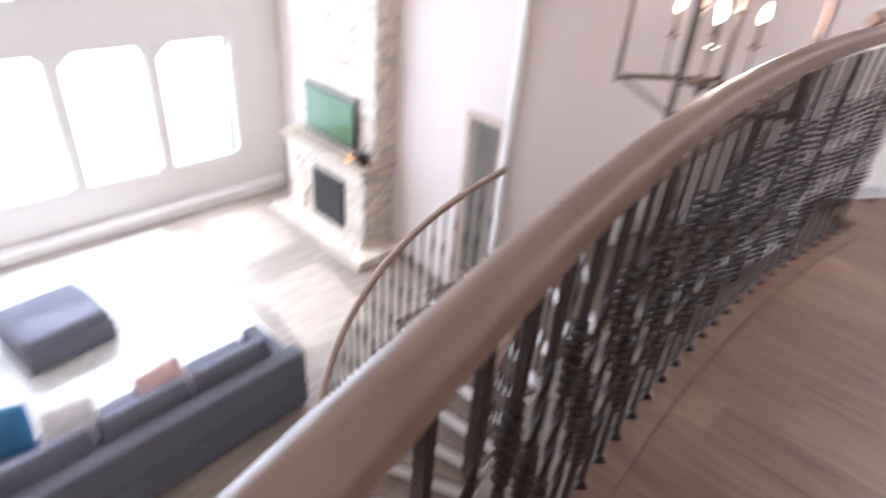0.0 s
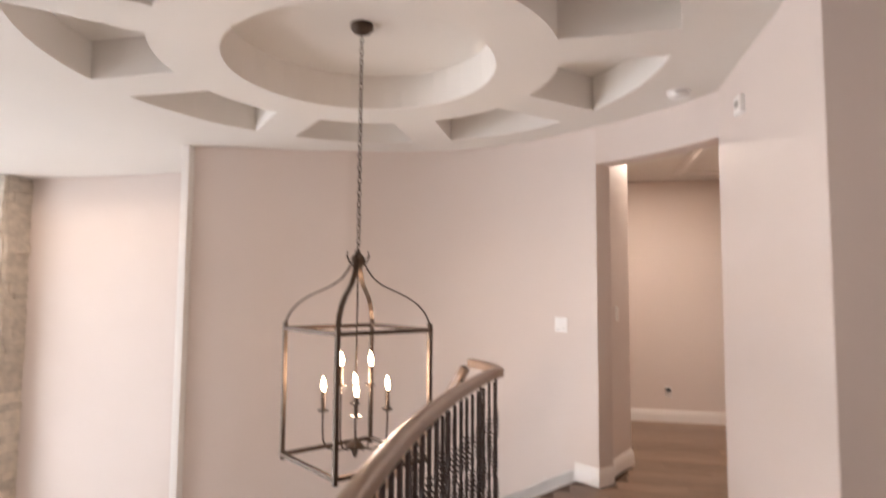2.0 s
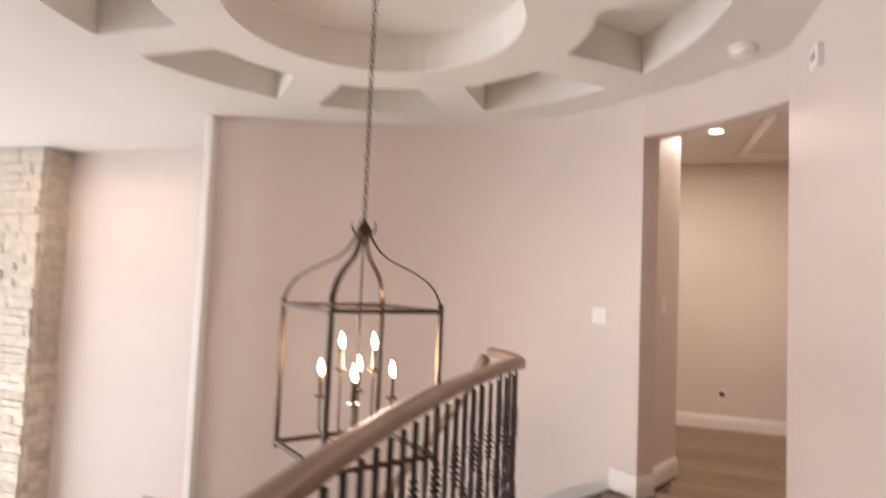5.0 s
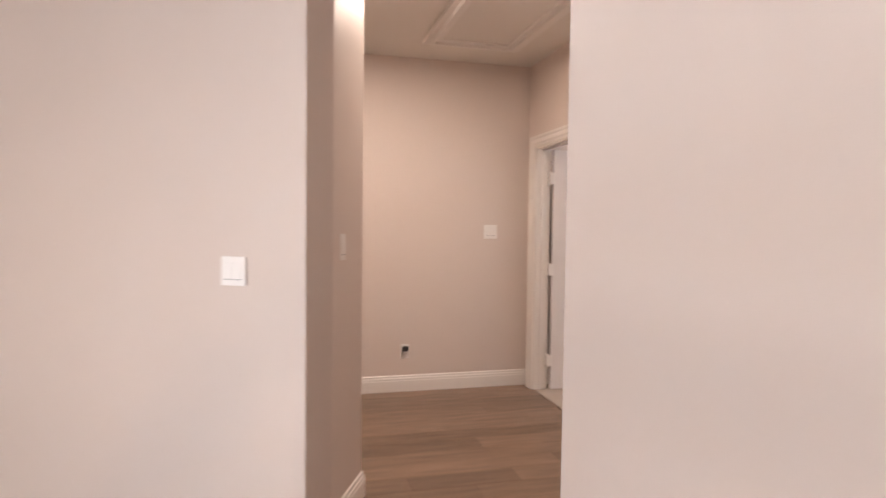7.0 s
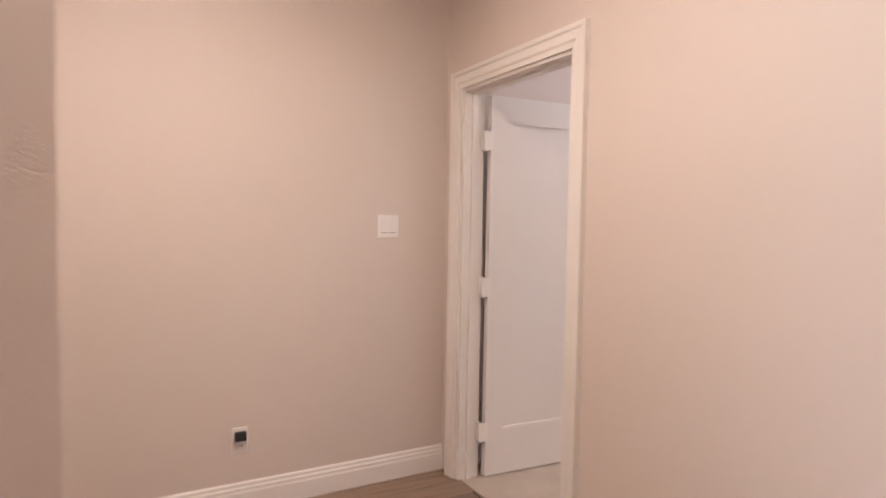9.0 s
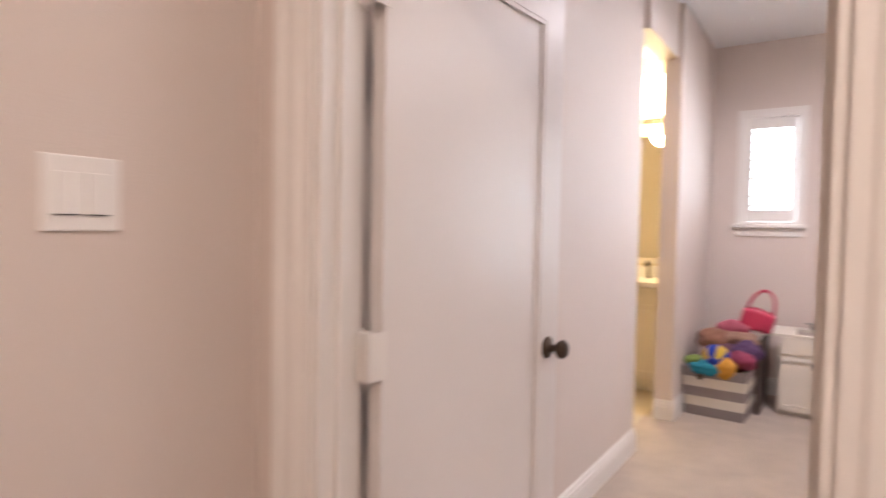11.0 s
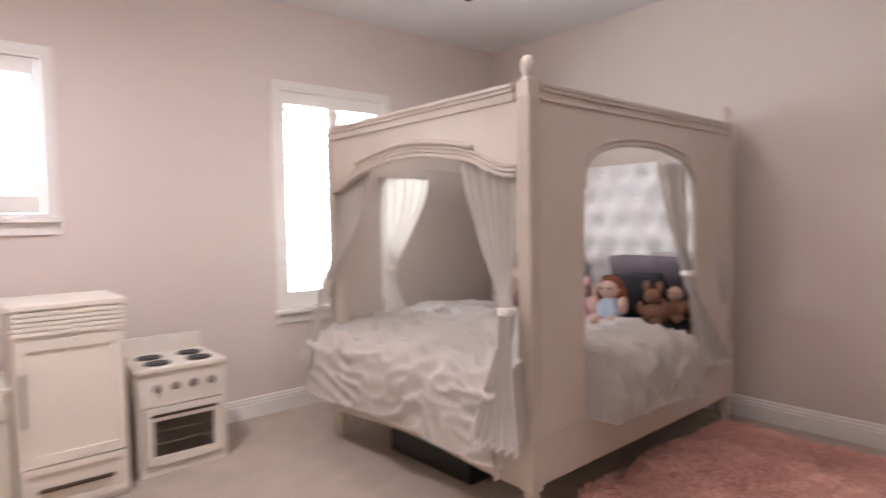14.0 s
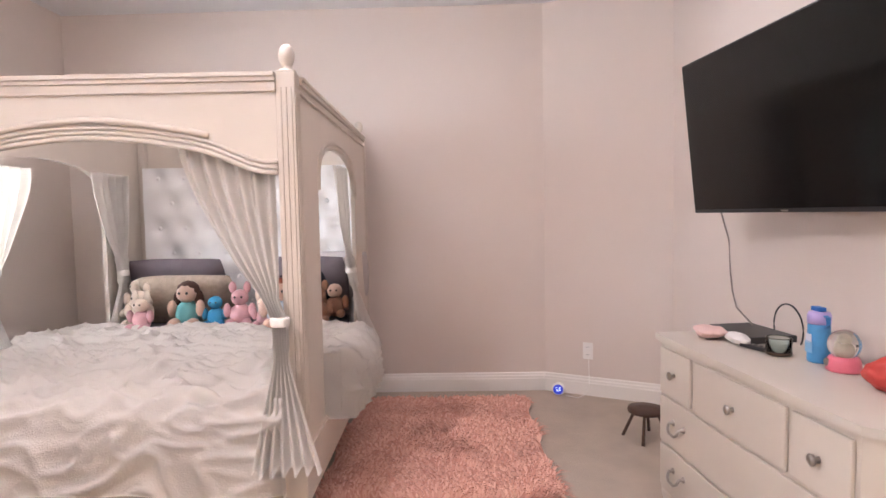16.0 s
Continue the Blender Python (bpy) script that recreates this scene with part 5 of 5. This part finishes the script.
def lump(name, label, category, at, r, color, squash=(1, 1, 1), rough=0.9, seed=0, amp=0.25):
    bm = bm_new()
    bmesh.ops.create_icosphere(bm, subdivisions=4, radius=r)
    for v in bm.verts:
        n = noise.noise(v.co * (2.2 / r * 0.5) + Vector((seed * 7.3, seed, 0))) + 0.5 * noise.noise(v.co * (5.0 / r * 0.5) + Vector((seed, 0, 9)))
        v.co *= 1 + amp * n
        v.co = Vector((v.co.x * squash[0], v.co.y * squash[1], v.co.z * squash[2]))
    return solid(name, bm, plain(name + "_cloth", color, rough) if not isinstance(color, bpy.types.Material) else color, label, category, kind="", smooth=True, m=pose(*at))


lump("dress_up_cloth", "crumpled plum dress-up cloth in the toy basket", "cloth", (0.34, 3.84, 0.37), 0.17, (0.13, 0.05, 0.07), (1.0, 1.0, 0.75), seed=1)
lump("doll_blanket", "brown knitted doll blanket on the toy pile", "cloth", (0.27, 3.92, 0.50), 0.13, (0.30, 0.15, 0.10), (1.1, 0.9, 0.7), seed=2)
lump("pink_bundle", "pink folded bundle on the toy pile", "cloth", (0.37, 3.95, 0.58), 0.10, (0.42, 0.10, 0.15), (1.1, 0.9, 0.7), seed=3)
lump("stuffed_animal", "tan stuffed animal draped over the pile", "soft toy", (0.42, 3.88, 0.52), 0.085, (0.36, 0.22, 0.16), (1.6, 0.8, 0.7), seed=4)
lump("purple_cloth", "dark purple cloth on the toy pile", "cloth", (0.47, 3.82, 0.44), 0.10, (0.10, 0.05, 0.12), (1.1, 0.9, 0.8), seed=5)
lump("magenta_scarf", "magenta scarf hanging over the basket edge", "cloth", (0.46, 3.70, 0.40), 0.08, (0.30, 0.05, 0.10), (1.1, 0.8, 0.8), seed=6)
lump("green_toy", "green soft toy at the basket edge", "soft toy", (0.17, 3.68, 0.37), 0.06, (0.26, 0.34, 0.08), (1.3, 0.8, 0.7), seed=7)
lump("turquoise_toy", "turquoise cloth toy hanging over the basket rim", "soft toy", (0.25, 3.575, 0.345), 0.07, (0.03, 0.26, 0.38), (1.3, 0.55, 0.7), seed=8, amp=0.4)
lump("orange_toy", "yellow and orange soft toy over the basket rim", "soft toy", (0.38, 3.575, 0.36), 0.07, (0.58, 0.28, 0.04), (1.0, 0.55, 1.0), seed=9)
ball = thing("toy_ball", "blue and yellow segmented toy ball", "ball", pose(0.31, 3.635, 0.42, 20, 10, 0))
for k in range(8):
    bm = bm_new()
    n = 8
    grid = [[bm.verts.new((0.088 * math.sin(math.pi * j / n) * math.cos(math.pi / 4 * (k + i / 4)), -0.088 * math.cos(math.pi * j / n), 0.088 * math.sin(math.pi * j / n) * math.sin(math.pi / 4 * (k + i / 4)))) for i in range(5)] for j in range(1, n)]
    for a, c in zip(grid, grid[1:]):
        for i in range(4):
            bm.faces.new((a[i], a[i + 1], c[i + 1], c[i]))
    part("segment", bm, plain("yellow_cloth", (0.60, 0.40, 0.05)) if k % 2 else plain("royal_blue_cloth", (0.02, 0.05, 0.35)), ball, smooth=True)
part("centre_patch", lathe(bm_new(), [(0.042, 0), (0.036, 0.008), (0.012, 0.014)], 16, Matrix.Translation((0, -0.081, 0)) @ Matrix.Rotation(radians(90), 4, "X")), plain("royal_blue_patch", (0.02, 0.05, 0.35)), ball, smooth=True)
PINKPL = mat("hot_pink_plastic", (0.50, 0.035, 0.09), 0.4, vary=0.04, bump=0.05)
h = thing("toy_handbag", "hot pink toy handbag with a looped handle", "toy bag", pose(0.50, 3.98, 0.56, 0, 14, 0))
part("bag", cushion(0.22, 0.12, 0.16, 0.25), PINKPL, h, smooth=True, m=pose(0, 0, 0.10))
part("handle", sweep(bm_new(), [(0.085 * math.cos(t), 0, 0.16 + 0.16 * math.sin(t)) for t in np.linspace(0, math.pi, 20)], circle_prof(0.011, 8)), PINKPL, h, smooth=True)
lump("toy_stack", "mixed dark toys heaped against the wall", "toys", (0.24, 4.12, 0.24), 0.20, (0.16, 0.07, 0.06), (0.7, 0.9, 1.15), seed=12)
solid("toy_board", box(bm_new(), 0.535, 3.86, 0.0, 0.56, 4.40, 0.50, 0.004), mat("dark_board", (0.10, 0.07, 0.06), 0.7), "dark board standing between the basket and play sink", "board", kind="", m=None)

# ---- rug ----
rug = thing("shag_rug", "pink long-pile shag rug beside the bed", "rug")
rug.matrix_basis = pose(3.83, 1.80, 0)
RX, RY = 0.72, 0.56
part("backing", box(bm_new(), -RX, -RY, 0.001, RX, RY, 0.014, 0.003), PINKRUG, rug)
rs = np.random.RandomState(4)
N = 15000
verts, faces = [], []
for k in range(N):
    x, y = rs.uniform(-RX, RX), rs.uniform(-RY, RY)
    f = noise.noise(Vector((x * 3.0, y * 3.0, 0))) * 2.6 + rs.uniform(-0.8, 0.8)
    ln, w = rs.uniform(0.045, 0.105), rs.uniform(0.004, 0.009)
    h0 = rs.uniform(0.012, 0.034)
    cx, sy = math.cos(f), math.sin(f)
    i = len(verts)
    verts += [(x - sy * w, y + cx * w, 0.010), (x + sy * w, y - cx * w, 0.010), (x + cx * ln * 0.5 + sy * w * 0.7, y + sy * ln * 0.5 - cx * w * 0.7, 0.012 + h0), (x + cx * ln * 0.5 - sy * w * 0.7, y + sy * ln * 0.5 + cx * w * 0.7, 0.012 + h0), (x + cx * ln, y + sy * ln, 0.008 + h0 * 0.7)]
    faces += [(i, i + 1, i + 2, i + 3), (i + 3, i + 2, i + 4)]
me = bpy.data.meshes.new("pile")
me.from_pydata(verts, [], faces)
SHAG, nt, bs = nodes_of("pink_shag_strands")
gi, cr = nt.nodes.new("ShaderNodeNewGeometry"), nt.nodes.new("ShaderNodeValToRGB")
cr.color_ramp.elements[0].color, cr.color_ramp.elements[1].color = (0.68, 0.31, 0.24, 1), (0.90, 0.57, 0.46, 1)
nt.links.new(gi.outputs["Random Per Island"], cr.inputs[0]), nt.links.new(cr.outputs[0], bs.inputs["Base Color"])
bs.inputs["Roughness"].default_value = 0.9
me.materials.append(SHAG)
pile = new("pile", me)
pile.parent = rug
tagged(pile, "long pink pile strands", kind="stuff")


# ---- dresser ----
def dresser():
    d = thing("dresser", "greige painted dresser with seven drawers and pewter pulls", "dresser", pose(3.155, 0.815, 0, 0, 0, 185.8))
    W, D, H = 1.235, 0.46, 0.765
    DM = mat("greige_dresser_paint", (0.60, 0.54, 0.47), 0.38, vary=0.03, scale=4, bump=0.03)
    c = 0.05
    part("body", prism(bm_new(), [(0.02, 0.02 + c * 0.4), (0.02 + c * 0.4, 0.02), (W - 0.02 - c, 0.02), (W - 0.02, 0.02 + c), (W - 0.02, D), (0.02, D)], 0.07, H - 0.03), DM, d)
    bm = prism(bm_new(), [(0.0, c * 0.4), (c * 0.4, 0.0), (W - c, 0.0), (W, c), (W, D), (0.0, D)], H - 0.025, H)
    prism(bm, [(0.01, c * 0.4 + 0.01), (c * 0.4 + 0.01, 0.01), (W - c - 0.005, 0.01), (W - 0.01, c + 0.005), (W - 0.01, D), (0.01, D)], H - 0.035, H - 0.025)
    part("top", bm, DM, d)
    for x in (0.06, W - 0.10):
        for y in (0.05, D - 0.04):
            part("foot", lathe(bm_new(), [(0.018, 0), (0.026, 0.02), (0.034, 0.05), (0.036, 0.07)], 14, Matrix.Translation((x, y, 0))), DM, d, smooth=True)
    part("plinth", box(bm_new(), 0.06, 0.022, 0.07, W - 0.09, 0.034, 0.10), DM, d)
    rows = [(0.515, 0.715, ((0.055, 0.315), (0.34, 0.89), (0.915, 1.15))), (0.30, 0.50, ((0.055, 1.15),)), (0.10, 0.285, ((0.055, 1.15),))]
    for z0, z1, cols in rows:
        for x0, x1 in cols:
            bm = box(bm_new(), x0, 0.006, z0, x1, 0.0195, z1, 0.005)
            dr = part("drawer_front", bm, DM, d)
            zc = (z0 + z1) / 2
            if len(cols) == 3:
                m = Matrix.Translation(((x0 + x1) / 2, 0.006, zc)) @ Matrix.Rotation(radians(90), 4, "X")
                part("knob", lathe(bm_new(), [(0.010, 0), (0.007, 0.006), (0.007, 0.014), (0.016, 0.018), (0.018, 0.024), (0.010, 0.030)], 16, m), NICKEL, dr, "round pewter knob", smooth=True)
            else:
                for xc in (x0 + 0.17, x1 - 0.17):
                    bm = bm_new()
                    for s in (-1, 1):
                        lathe(bm, [(0.014, 0), (0.012, 0.004), (0.006, 0.008), (0.006, 0.02)], 12, Matrix.Translation((xc + s * 0.045, 0.006, zc + 0.012)) @ Matrix.Rotation(radians(90), 4, "X"))
                    sweep(bm, [(xc - 0.045, -0.014, zc + 0.012), (xc - 0.040, -0.022, zc - 0.010), (xc - 0.02, -0.026, zc - 0.022), (xc + 0.02, -0.026, zc - 0.022), (xc + 0.040, -0.022, zc - 0.010), (xc + 0.045, -0.014, zc + 0.012)], circle_prof(0.006, 8))
                    part("bail_pull", bm, NICKEL, dr, "curved pewter bail pull", smooth=True)
    return d


dresser()
T = 0.766
# television on the wall
tv = thing("television", "large black flat television on a tilting wall mount", "television", pose(2.79, 0.455, 1.650, -6.0, 0, 7))
part("panel", box(bm_new(), -0.65, -0.018, -0.355, 0.65, 0.022, 0.355, 0.006), BLACKPL, tv)
part("screen", box(bm_new(), -0.641, 0.0225, -0.338, 0.641, 0.0245, 0.347), BLACKTV, tv, "glossy black screen")
part("badge", box(bm_new(), -0.02, 0.0225, -0.351, 0.02, 0.0238, -0.344), NICKEL, tv)
part("mount", box(bm_new(), -0.2, -0.185, -0.12, 0.2, -0.018, 0.12, 0.01), BLACKPL, tv)
part("power_cord", sweep(bm_new(), [(3.53, 0.36, 1.33), (3.55, 0.30, 1.15), (3.555, 0.29, 1.0), (3.51, 0.30, 0.90), (3.40, 0.33, 0.83), (3.10, 0.40, 0.80)] , circle_prof(0.004, 6)), mat("grey_cord", (0.24, 0.20, 0.18), 0.6), tv, "thin grey cord hanging down to the dresser", smooth=True, m=tv.matrix_basis.inverted())
# things on the dresser
solid("game_console", box(bm_new(), -0.15, -0.10, 0, 0.15, 0.10, 0.028, 0.004), BLACKPL, "flat black electronic box on the dresser", "electronics", kind="", m=pose(3.02, 0.45, T + 0.004, 0, 0, 8))
lump("pink_plush_blanket", "pale pink plush comforter on the dresser", "soft toy", (3.02, 0.62, T + 0.028), 0.055, (0.80, 0.56, 0.52), (1.5, 1.1, 0.45), seed=21)
lump("white_plush_blanket", "small white plush cloth on the dresser", "soft toy", (2.90, 0.56, T + 0.022), 0.05, (0.74, 0.70, 0.68), (1.6, 0.7, 0.40), seed=22)
r = thing("remote_control", "small black remote control on the dresser", "remote control", pose(2.80, 0.54, T, 0, 0, 20))
part("case", box(bm_new(), -0.06, -0.02, 0, 0.06, 0.02, 0.016, 0.004), BLACKPL, r)
for k in range(4):
    part("button", lathe(bm_new(), [(0.005, 0.016), (0.004, 0.018)], 8, Matrix.Translation((-0.04 + 0.025 * k, 0, 0))), NICKEL, r)
solid("cable_loop", sweep(bm_new(), [(2.90 + 0.105 * math.cos(t), 0.36, T + 0.012 + 0.05 + 0.095 * math.sin(t)) for t in np.linspace(-0.5, 3.7, 24)], circle_prof(0.0035, 6)), BLACKPL, "black cable standing in a loop on the dresser", "cable", kind="", smooth=True)
j = thing("candle_jar", "squat glass candle jar on the dresser", "candle", pose(2.71, 0.50, T))
part("glass", lathe(bm_new(), [(0.040, 0.0), (0.044, 0.006), (0.045, 0.062), (0.042, 0.066), (0.041, 0.062), (0.040, 0.008), (0.01, 0.006)], 24), glass_mat("jar_glass", (0.85, 0.92, 0.9)), j, smooth=True)
part("wax", lathe(bm_new(), [(0.038, 0.009), (0.038, 0.045), (0.01, 0.046)], 24), mat("mint_wax", (0.62, 0.68, 0.62), 0.5, bump=0), j, "pale mint wax")
part("band", lathe(bm_new(), [(0.0452, 0.004), (0.0456, 0.012), (0.044, 0.013)], 24), BRONZE, j)
bt = thing("drinking_bottle", "blue child's drinking bottle with a lilac lid", "bottle", pose(2.60, 0.42, T))
part("body", lathe(bm_new(), [(0.034, 0), (0.037, 0.006), (0.036, 0.13), (0.034, 0.137)], 24), mat("blue_bottle_plastic", (0.08, 0.30, 0.58), 0.35, vary=0.12, scale=22, bump=0), bt, smooth=True)
part("lid", lathe(bm_new(), [(0.037, 0.137), (0.038, 0.165), (0.033, 0.178), (0.012, 0.180)], 24), mat("lilac_plastic", (0.45, 0.36, 0.66), 0.4, bump=0), bt, smooth=True)
bm = box(bm_new(), -0.020, -0.014, 0.180, 0.030, 0.014, 0.196, 0.005)
part("spout", bm, mat("blue_lid_plastic", (0.03, 0.16, 0.50), 0.4, bump=0), bt)
part("strap", sweep(bm_new(), [(-0.03, 0, 0.17), (-0.05, 0, 0.165), (-0.052, 0, 0.14), (-0.038, 0, 0.125)], [(-0.008, -0.002), (0.008, -0.002), (0.008, 0.002), (-0.008, 0.002)]), mat("blue_strap", (0.05, 0.24, 0.56), 0.4, bump=0), bt)
for z, rr, cc in ((0.085, 0.016, (0.72, 0.72, 0.82)), (0.055, 0.02, (0.25, 0.50, 0.74))):
    part("print", box(bm_new(), -rr, 0.0352, z - rr, rr, 0.0368, z + rr, 0.0), mat("bottle_print", cc, 0.4, bump=0), bt, "pale printed patch")
g = thing("snow_globe", "glass snow globe on a pink base", "snow globe", pose(2.48, 0.41, T))
part("base", lathe(bm_new(), [(0.050, 0), (0.053, 0.006), (0.049, 0.035), (0.043, 0.048), (0.03, 0.05)], 28), mat("pink_resin", (0.70, 0.16, 0.22), 0.3, bump=0.02), g, "glossy pink base", smooth=True)
bm = bm_new()
bmesh.ops.create_uvsphere(bm, u_segments=28, v_segments=16, radius=0.05, matrix=Matrix.Translation((0, 0, 0.088)))
part("globe", bm, glass_mat("globe_glass"), g, smooth=True)
bm = bm_new()
for x, z, rr in ((0, 0.075, 0.022), (0, 0.10, 0.016), (0.012, 0.085, 0.012)):
    bmesh.ops.create_icosphere(bm, subdivisions=2, radius=rr, matrix=Matrix.Translation((x, 0, z)))
part("scene_figure", bm, mat("ivory_resin", (0.75, 0.68, 0.55), 0.5), g, smooth=True)
part("badge", lathe(bm_new(), [(0.016, 0), (0.013, 0.004), (0.004, 0.006)], 16, Matrix.Translation((0.015, 0.047, 0.026)) @ Matrix.Rotation(radians(-90), 4, "X")), NICKEL, g, smooth=True)
lump("red_net_bag", "red mesh gift bag on the dresser", "bag", (2.26, 0.43, T + 0.045), 0.058, (0.50, 0.05, 0.04), (1.1, 0.9, 0.85), seed=31, rough=0.5)

# ---- floor things ----
c = thing("night_clock", "small round white alarm clock with a glowing blue dial", "clock", pose(4.68, 0.98, 0.046, 0, 0, 75))
part("body", lathe(bm_new(), [(0.030, -0.035), (0.044, -0.02), (0.046, 0.0), (0.042, 0.012)], 24, Matrix.Rotation(radians(-90), 4, "X")), PLATE, c, smooth=True)
part("dial", lathe(bm_new(), [(0.036, 0.0121), (0.030, 0.014), (0.01, 0.0145)], 24, Matrix.Rotation(radians(-90), 4, "X")), mat("navy_dial", (0.02, 0.03, 0.22), 0.3, bump=0, emit=0.5, emit_color=(0.02, 0.04, 0.5)), c, "glowing dark blue dial")
for k, (x, z) in enumerate(((-0.010, 0.012), (0.010, 0.012), (-0.012, -0.004), (0.0, -0.010), (0.012, -0.004))):
    part("dial_mark", box(bm_new(), x - 0.005, 0.0148, z - 0.002, x + 0.005, 0.0160, z + 0.002), mat("dial_light", (0.7, 0.8, 1.0), 0.4, bump=0, emit=3, emit_color=(0.6, 0.75, 1.0)), c)
solid("clock_cord", sweep(bm_new(), [(4.66, 0.93, 0.006), (4.60, 0.86, 0.005), (4.66, 0.80, 0.005), (4.655, 0.765, 0.06), (4.668, 0.765, 0.26)], circle_prof(0.0025, 5)), PLATE, "thin white cord from the clock to the outlet", "cord", kind="", smooth=True)
dc = thing("doll_chair", "small dark brown wooden doll stool beside the dresser", "stool", pose(3.86, 0.62, 0, 0, 0, 20))
DARKW = mat("dark_brown_wood", (0.07, 0.035, 0.022), 0.5, vary=0.2, bump=0.1)
part("seat", lathe(bm_new(), [(0.10, 0.155), (0.105, 0.165), (0.10, 0.18), (0.04, 0.182)], 20), DARKW, dc, smooth=True)
for a in (45, 135, 225, 315):
    x, y = math.cos(radians(a)), math.sin(radians(a))
    part("leg", sweep(bm_new(), [(0.06 * x, 0.06 * y, 0.16), (0.13 * x, 0.13 * y, 0.0)], circle_prof(0.009, 8)), DARKW, dc)

# ---- bedroom ceiling light ----
cl = thing("bedroom_ceiling_light", "white ceiling light with a small dark drop finial", "ceiling light", pose(2.63, 2.53, 0))
part("canopy", lathe(bm_new(), [(0.16, BZ - 0.0005), (0.16, BZ - 0.02), (0.05, BZ - 0.03)], 28), PLATE, cl)
part("bowl", lathe(bm_new(), [(0.15, BZ - 0.03), (0.145, BZ - 0.06), (0.10, BZ - 0.095), (0.02, BZ - 0.11)], 28), mat("frosted_bowl", (1, 0.93, 0.85), 0.4, bump=0, emit=5, emit_color=(1.0, 0.86, 0.7)), cl, "glowing frosted bowl", smooth=True)
part("drop_rod", lathe(bm_new(), [(0.003, 2.27), (0.003, BZ - 0.11)], 6), NICKEL, cl)
part("finial", lathe(bm_new(), [(0.005, 2.205), (0.03, 2.22), (0.034, 2.245), (0.02, 2.265), (0.004, 2.275)], 14), BRONZE, cl, "small dark drop finial", smooth=True)

# ---- bathroom vanity ----
v = thing("vanity", "cream bathroom vanity with a white counter", "vanity", pose(-1.5, 3.95, 0))
part("body", box(bm_new(), 0, 0.02, 0.10, 1.46, 0.555, 0.84, 0.004), CREAM, v)
part("toe_kick", box(bm_new(), 0, 0.08, 0, 1.46, 0.555, 0.10), CREAM, v)
part("counter", box(bm_new(), -0.01, -0.01, 0.84, 1.465, 0.557, 0.88, 0.006), TRIM, v, "white stone counter")
part("backsplash", box(bm_new(), 0, 0.535, 0.88, 1.46, 0.557, 0.98, 0.003), TRIM, v)
for k in range(3):
    x0 = 0.02 + 0.48 * k
    part("drawer", shaker(bm_new(), x0, x0 + 0.465, 0.67, 0.82, 0.019, 0.03), CREAM, v)
    part("door", shaker(bm_new(), x0, x0 + 0.465, 0.12, 0.655, 0.019, 0.05), CREAM, v)
bm = lathe(bm_new(), [(0.022, 0.88), (0.014, 0.90), (0.012, 1.0)], 12, Matrix.Translation((1.14, 0.44, 0)))
sweep(bm, [(1.14, 0.44, 0.99), (1.14, 0.38, 1.03), (1.14, 0.32, 0.99)], circle_prof(0.010, 8))
part("faucet", bm, BRONZE, v, "dark bronze faucet", smooth=True)
mr = thing("bath_mirror", "framed mirror above the vanity", "mirror", pose(-0.80, 4.50, 1.60))
part("frame", box(bm_new(), -0.74, -0.008, -0.60, 0.74, 0.008, 0.56, 0.003), CREAM, mr)
MIRROR = mat("silvered_glass", (0.9, 0.9, 0.88), 0.02, metal=1.0, vary=0, bump=0)
part("glass", box(bm_new(), -0.69, -0.0105, -0.55, 0.69, -0.0085, 0.51), MIRROR, mr)
vl = thing("vanity_lamp", "dark bronze vanity lamp with glowing glass shades", "wall lamp", pose(-0.60, 4.505, 2.24))
part("bar", box(bm_new(), -0.35, -0.03, -0.02, 0.35, 0.0, 0.02, 0.005), BRONZE, vl)
for x in (-0.24, 0.0, 0.24):
    part("arm", sweep(bm_new(), [(x, -0.02, 0), (x, -0.10, -0.02), (x, -0.12, 0.03)], circle_prof(0.008, 6)), BRONZE, vl)
    part("shade", lathe(bm_new(), [(0.060, 0.035), (0.090, 0.045), (0.092, 0.36), (0.080, 0.365)], 20, Matrix.Translation((x, -0.12, 0))), SHADEGLOW, vl, "glowing glass shade", smooth=True)

# ---- outdoors ----
solid("ground", box(bm_new(), -400, -400, LOW - 0.9, 400, 400, LOW - 0.4), mat("lawn", (0.09, 0.13, 0.04), 0.95, vary=0.3, scale=0.6, bump=0.3, fine=20), "green lawn outside the house", "ground")

# ---- hall and landing planks, one by one ----
rnd = random.Random(21)
PLANKS = {}


def inside_slab(x, y):
    hit = False
    for (ax, ay), (bx, by) in zip(slab, slab[1:] + slab[:1]):
        if (ay > y) != (by > y) and x < (bx - ax) * (y - ay) / (by - ay) + ax:
            hit = not hit
    return hit


floor_ob = bpy.data.objects["floor_landing"]
PW = 0.165
count = 0
xk = 0.0
while xk < 9.2:
    y = -3.0 + rnd.uniform(-0.9, 0.0)
    while y < 0.02:
        ln = rnd.uniform(0.55, 1.35)
        # clip the board to the floor's outline along its own axis
        xc = xk + PW / 2
        ys = [y + ln * i / 24 for i in range(25)]
        good = [q for q in ys if inside_slab(xc, q) and inside_slab(xk + 0.01, q) and inside_slab(xk + PW - 0.01, q)]
        if good and good[-1] - good[0] > 0.03:
            y0, y1 = good[0], min(good[-1] + (0.0), 0.02)
            bm = bm_new()
            vtx = box(bm, xk + 0.0008, y0 + 0.0008, -0.0115, xk + PW - 0.0008, y1 + (ln / 24 if good[-1] < ys[-1] else 0) * 0.0 - 0.0008, rnd.uniform(-0.0012, 0.0))
            ob = new("plank", mesh_of("plank", bm, PLANK))
            ob.parent = floor_ob
            count += 1
        y += ln
    xk += PW
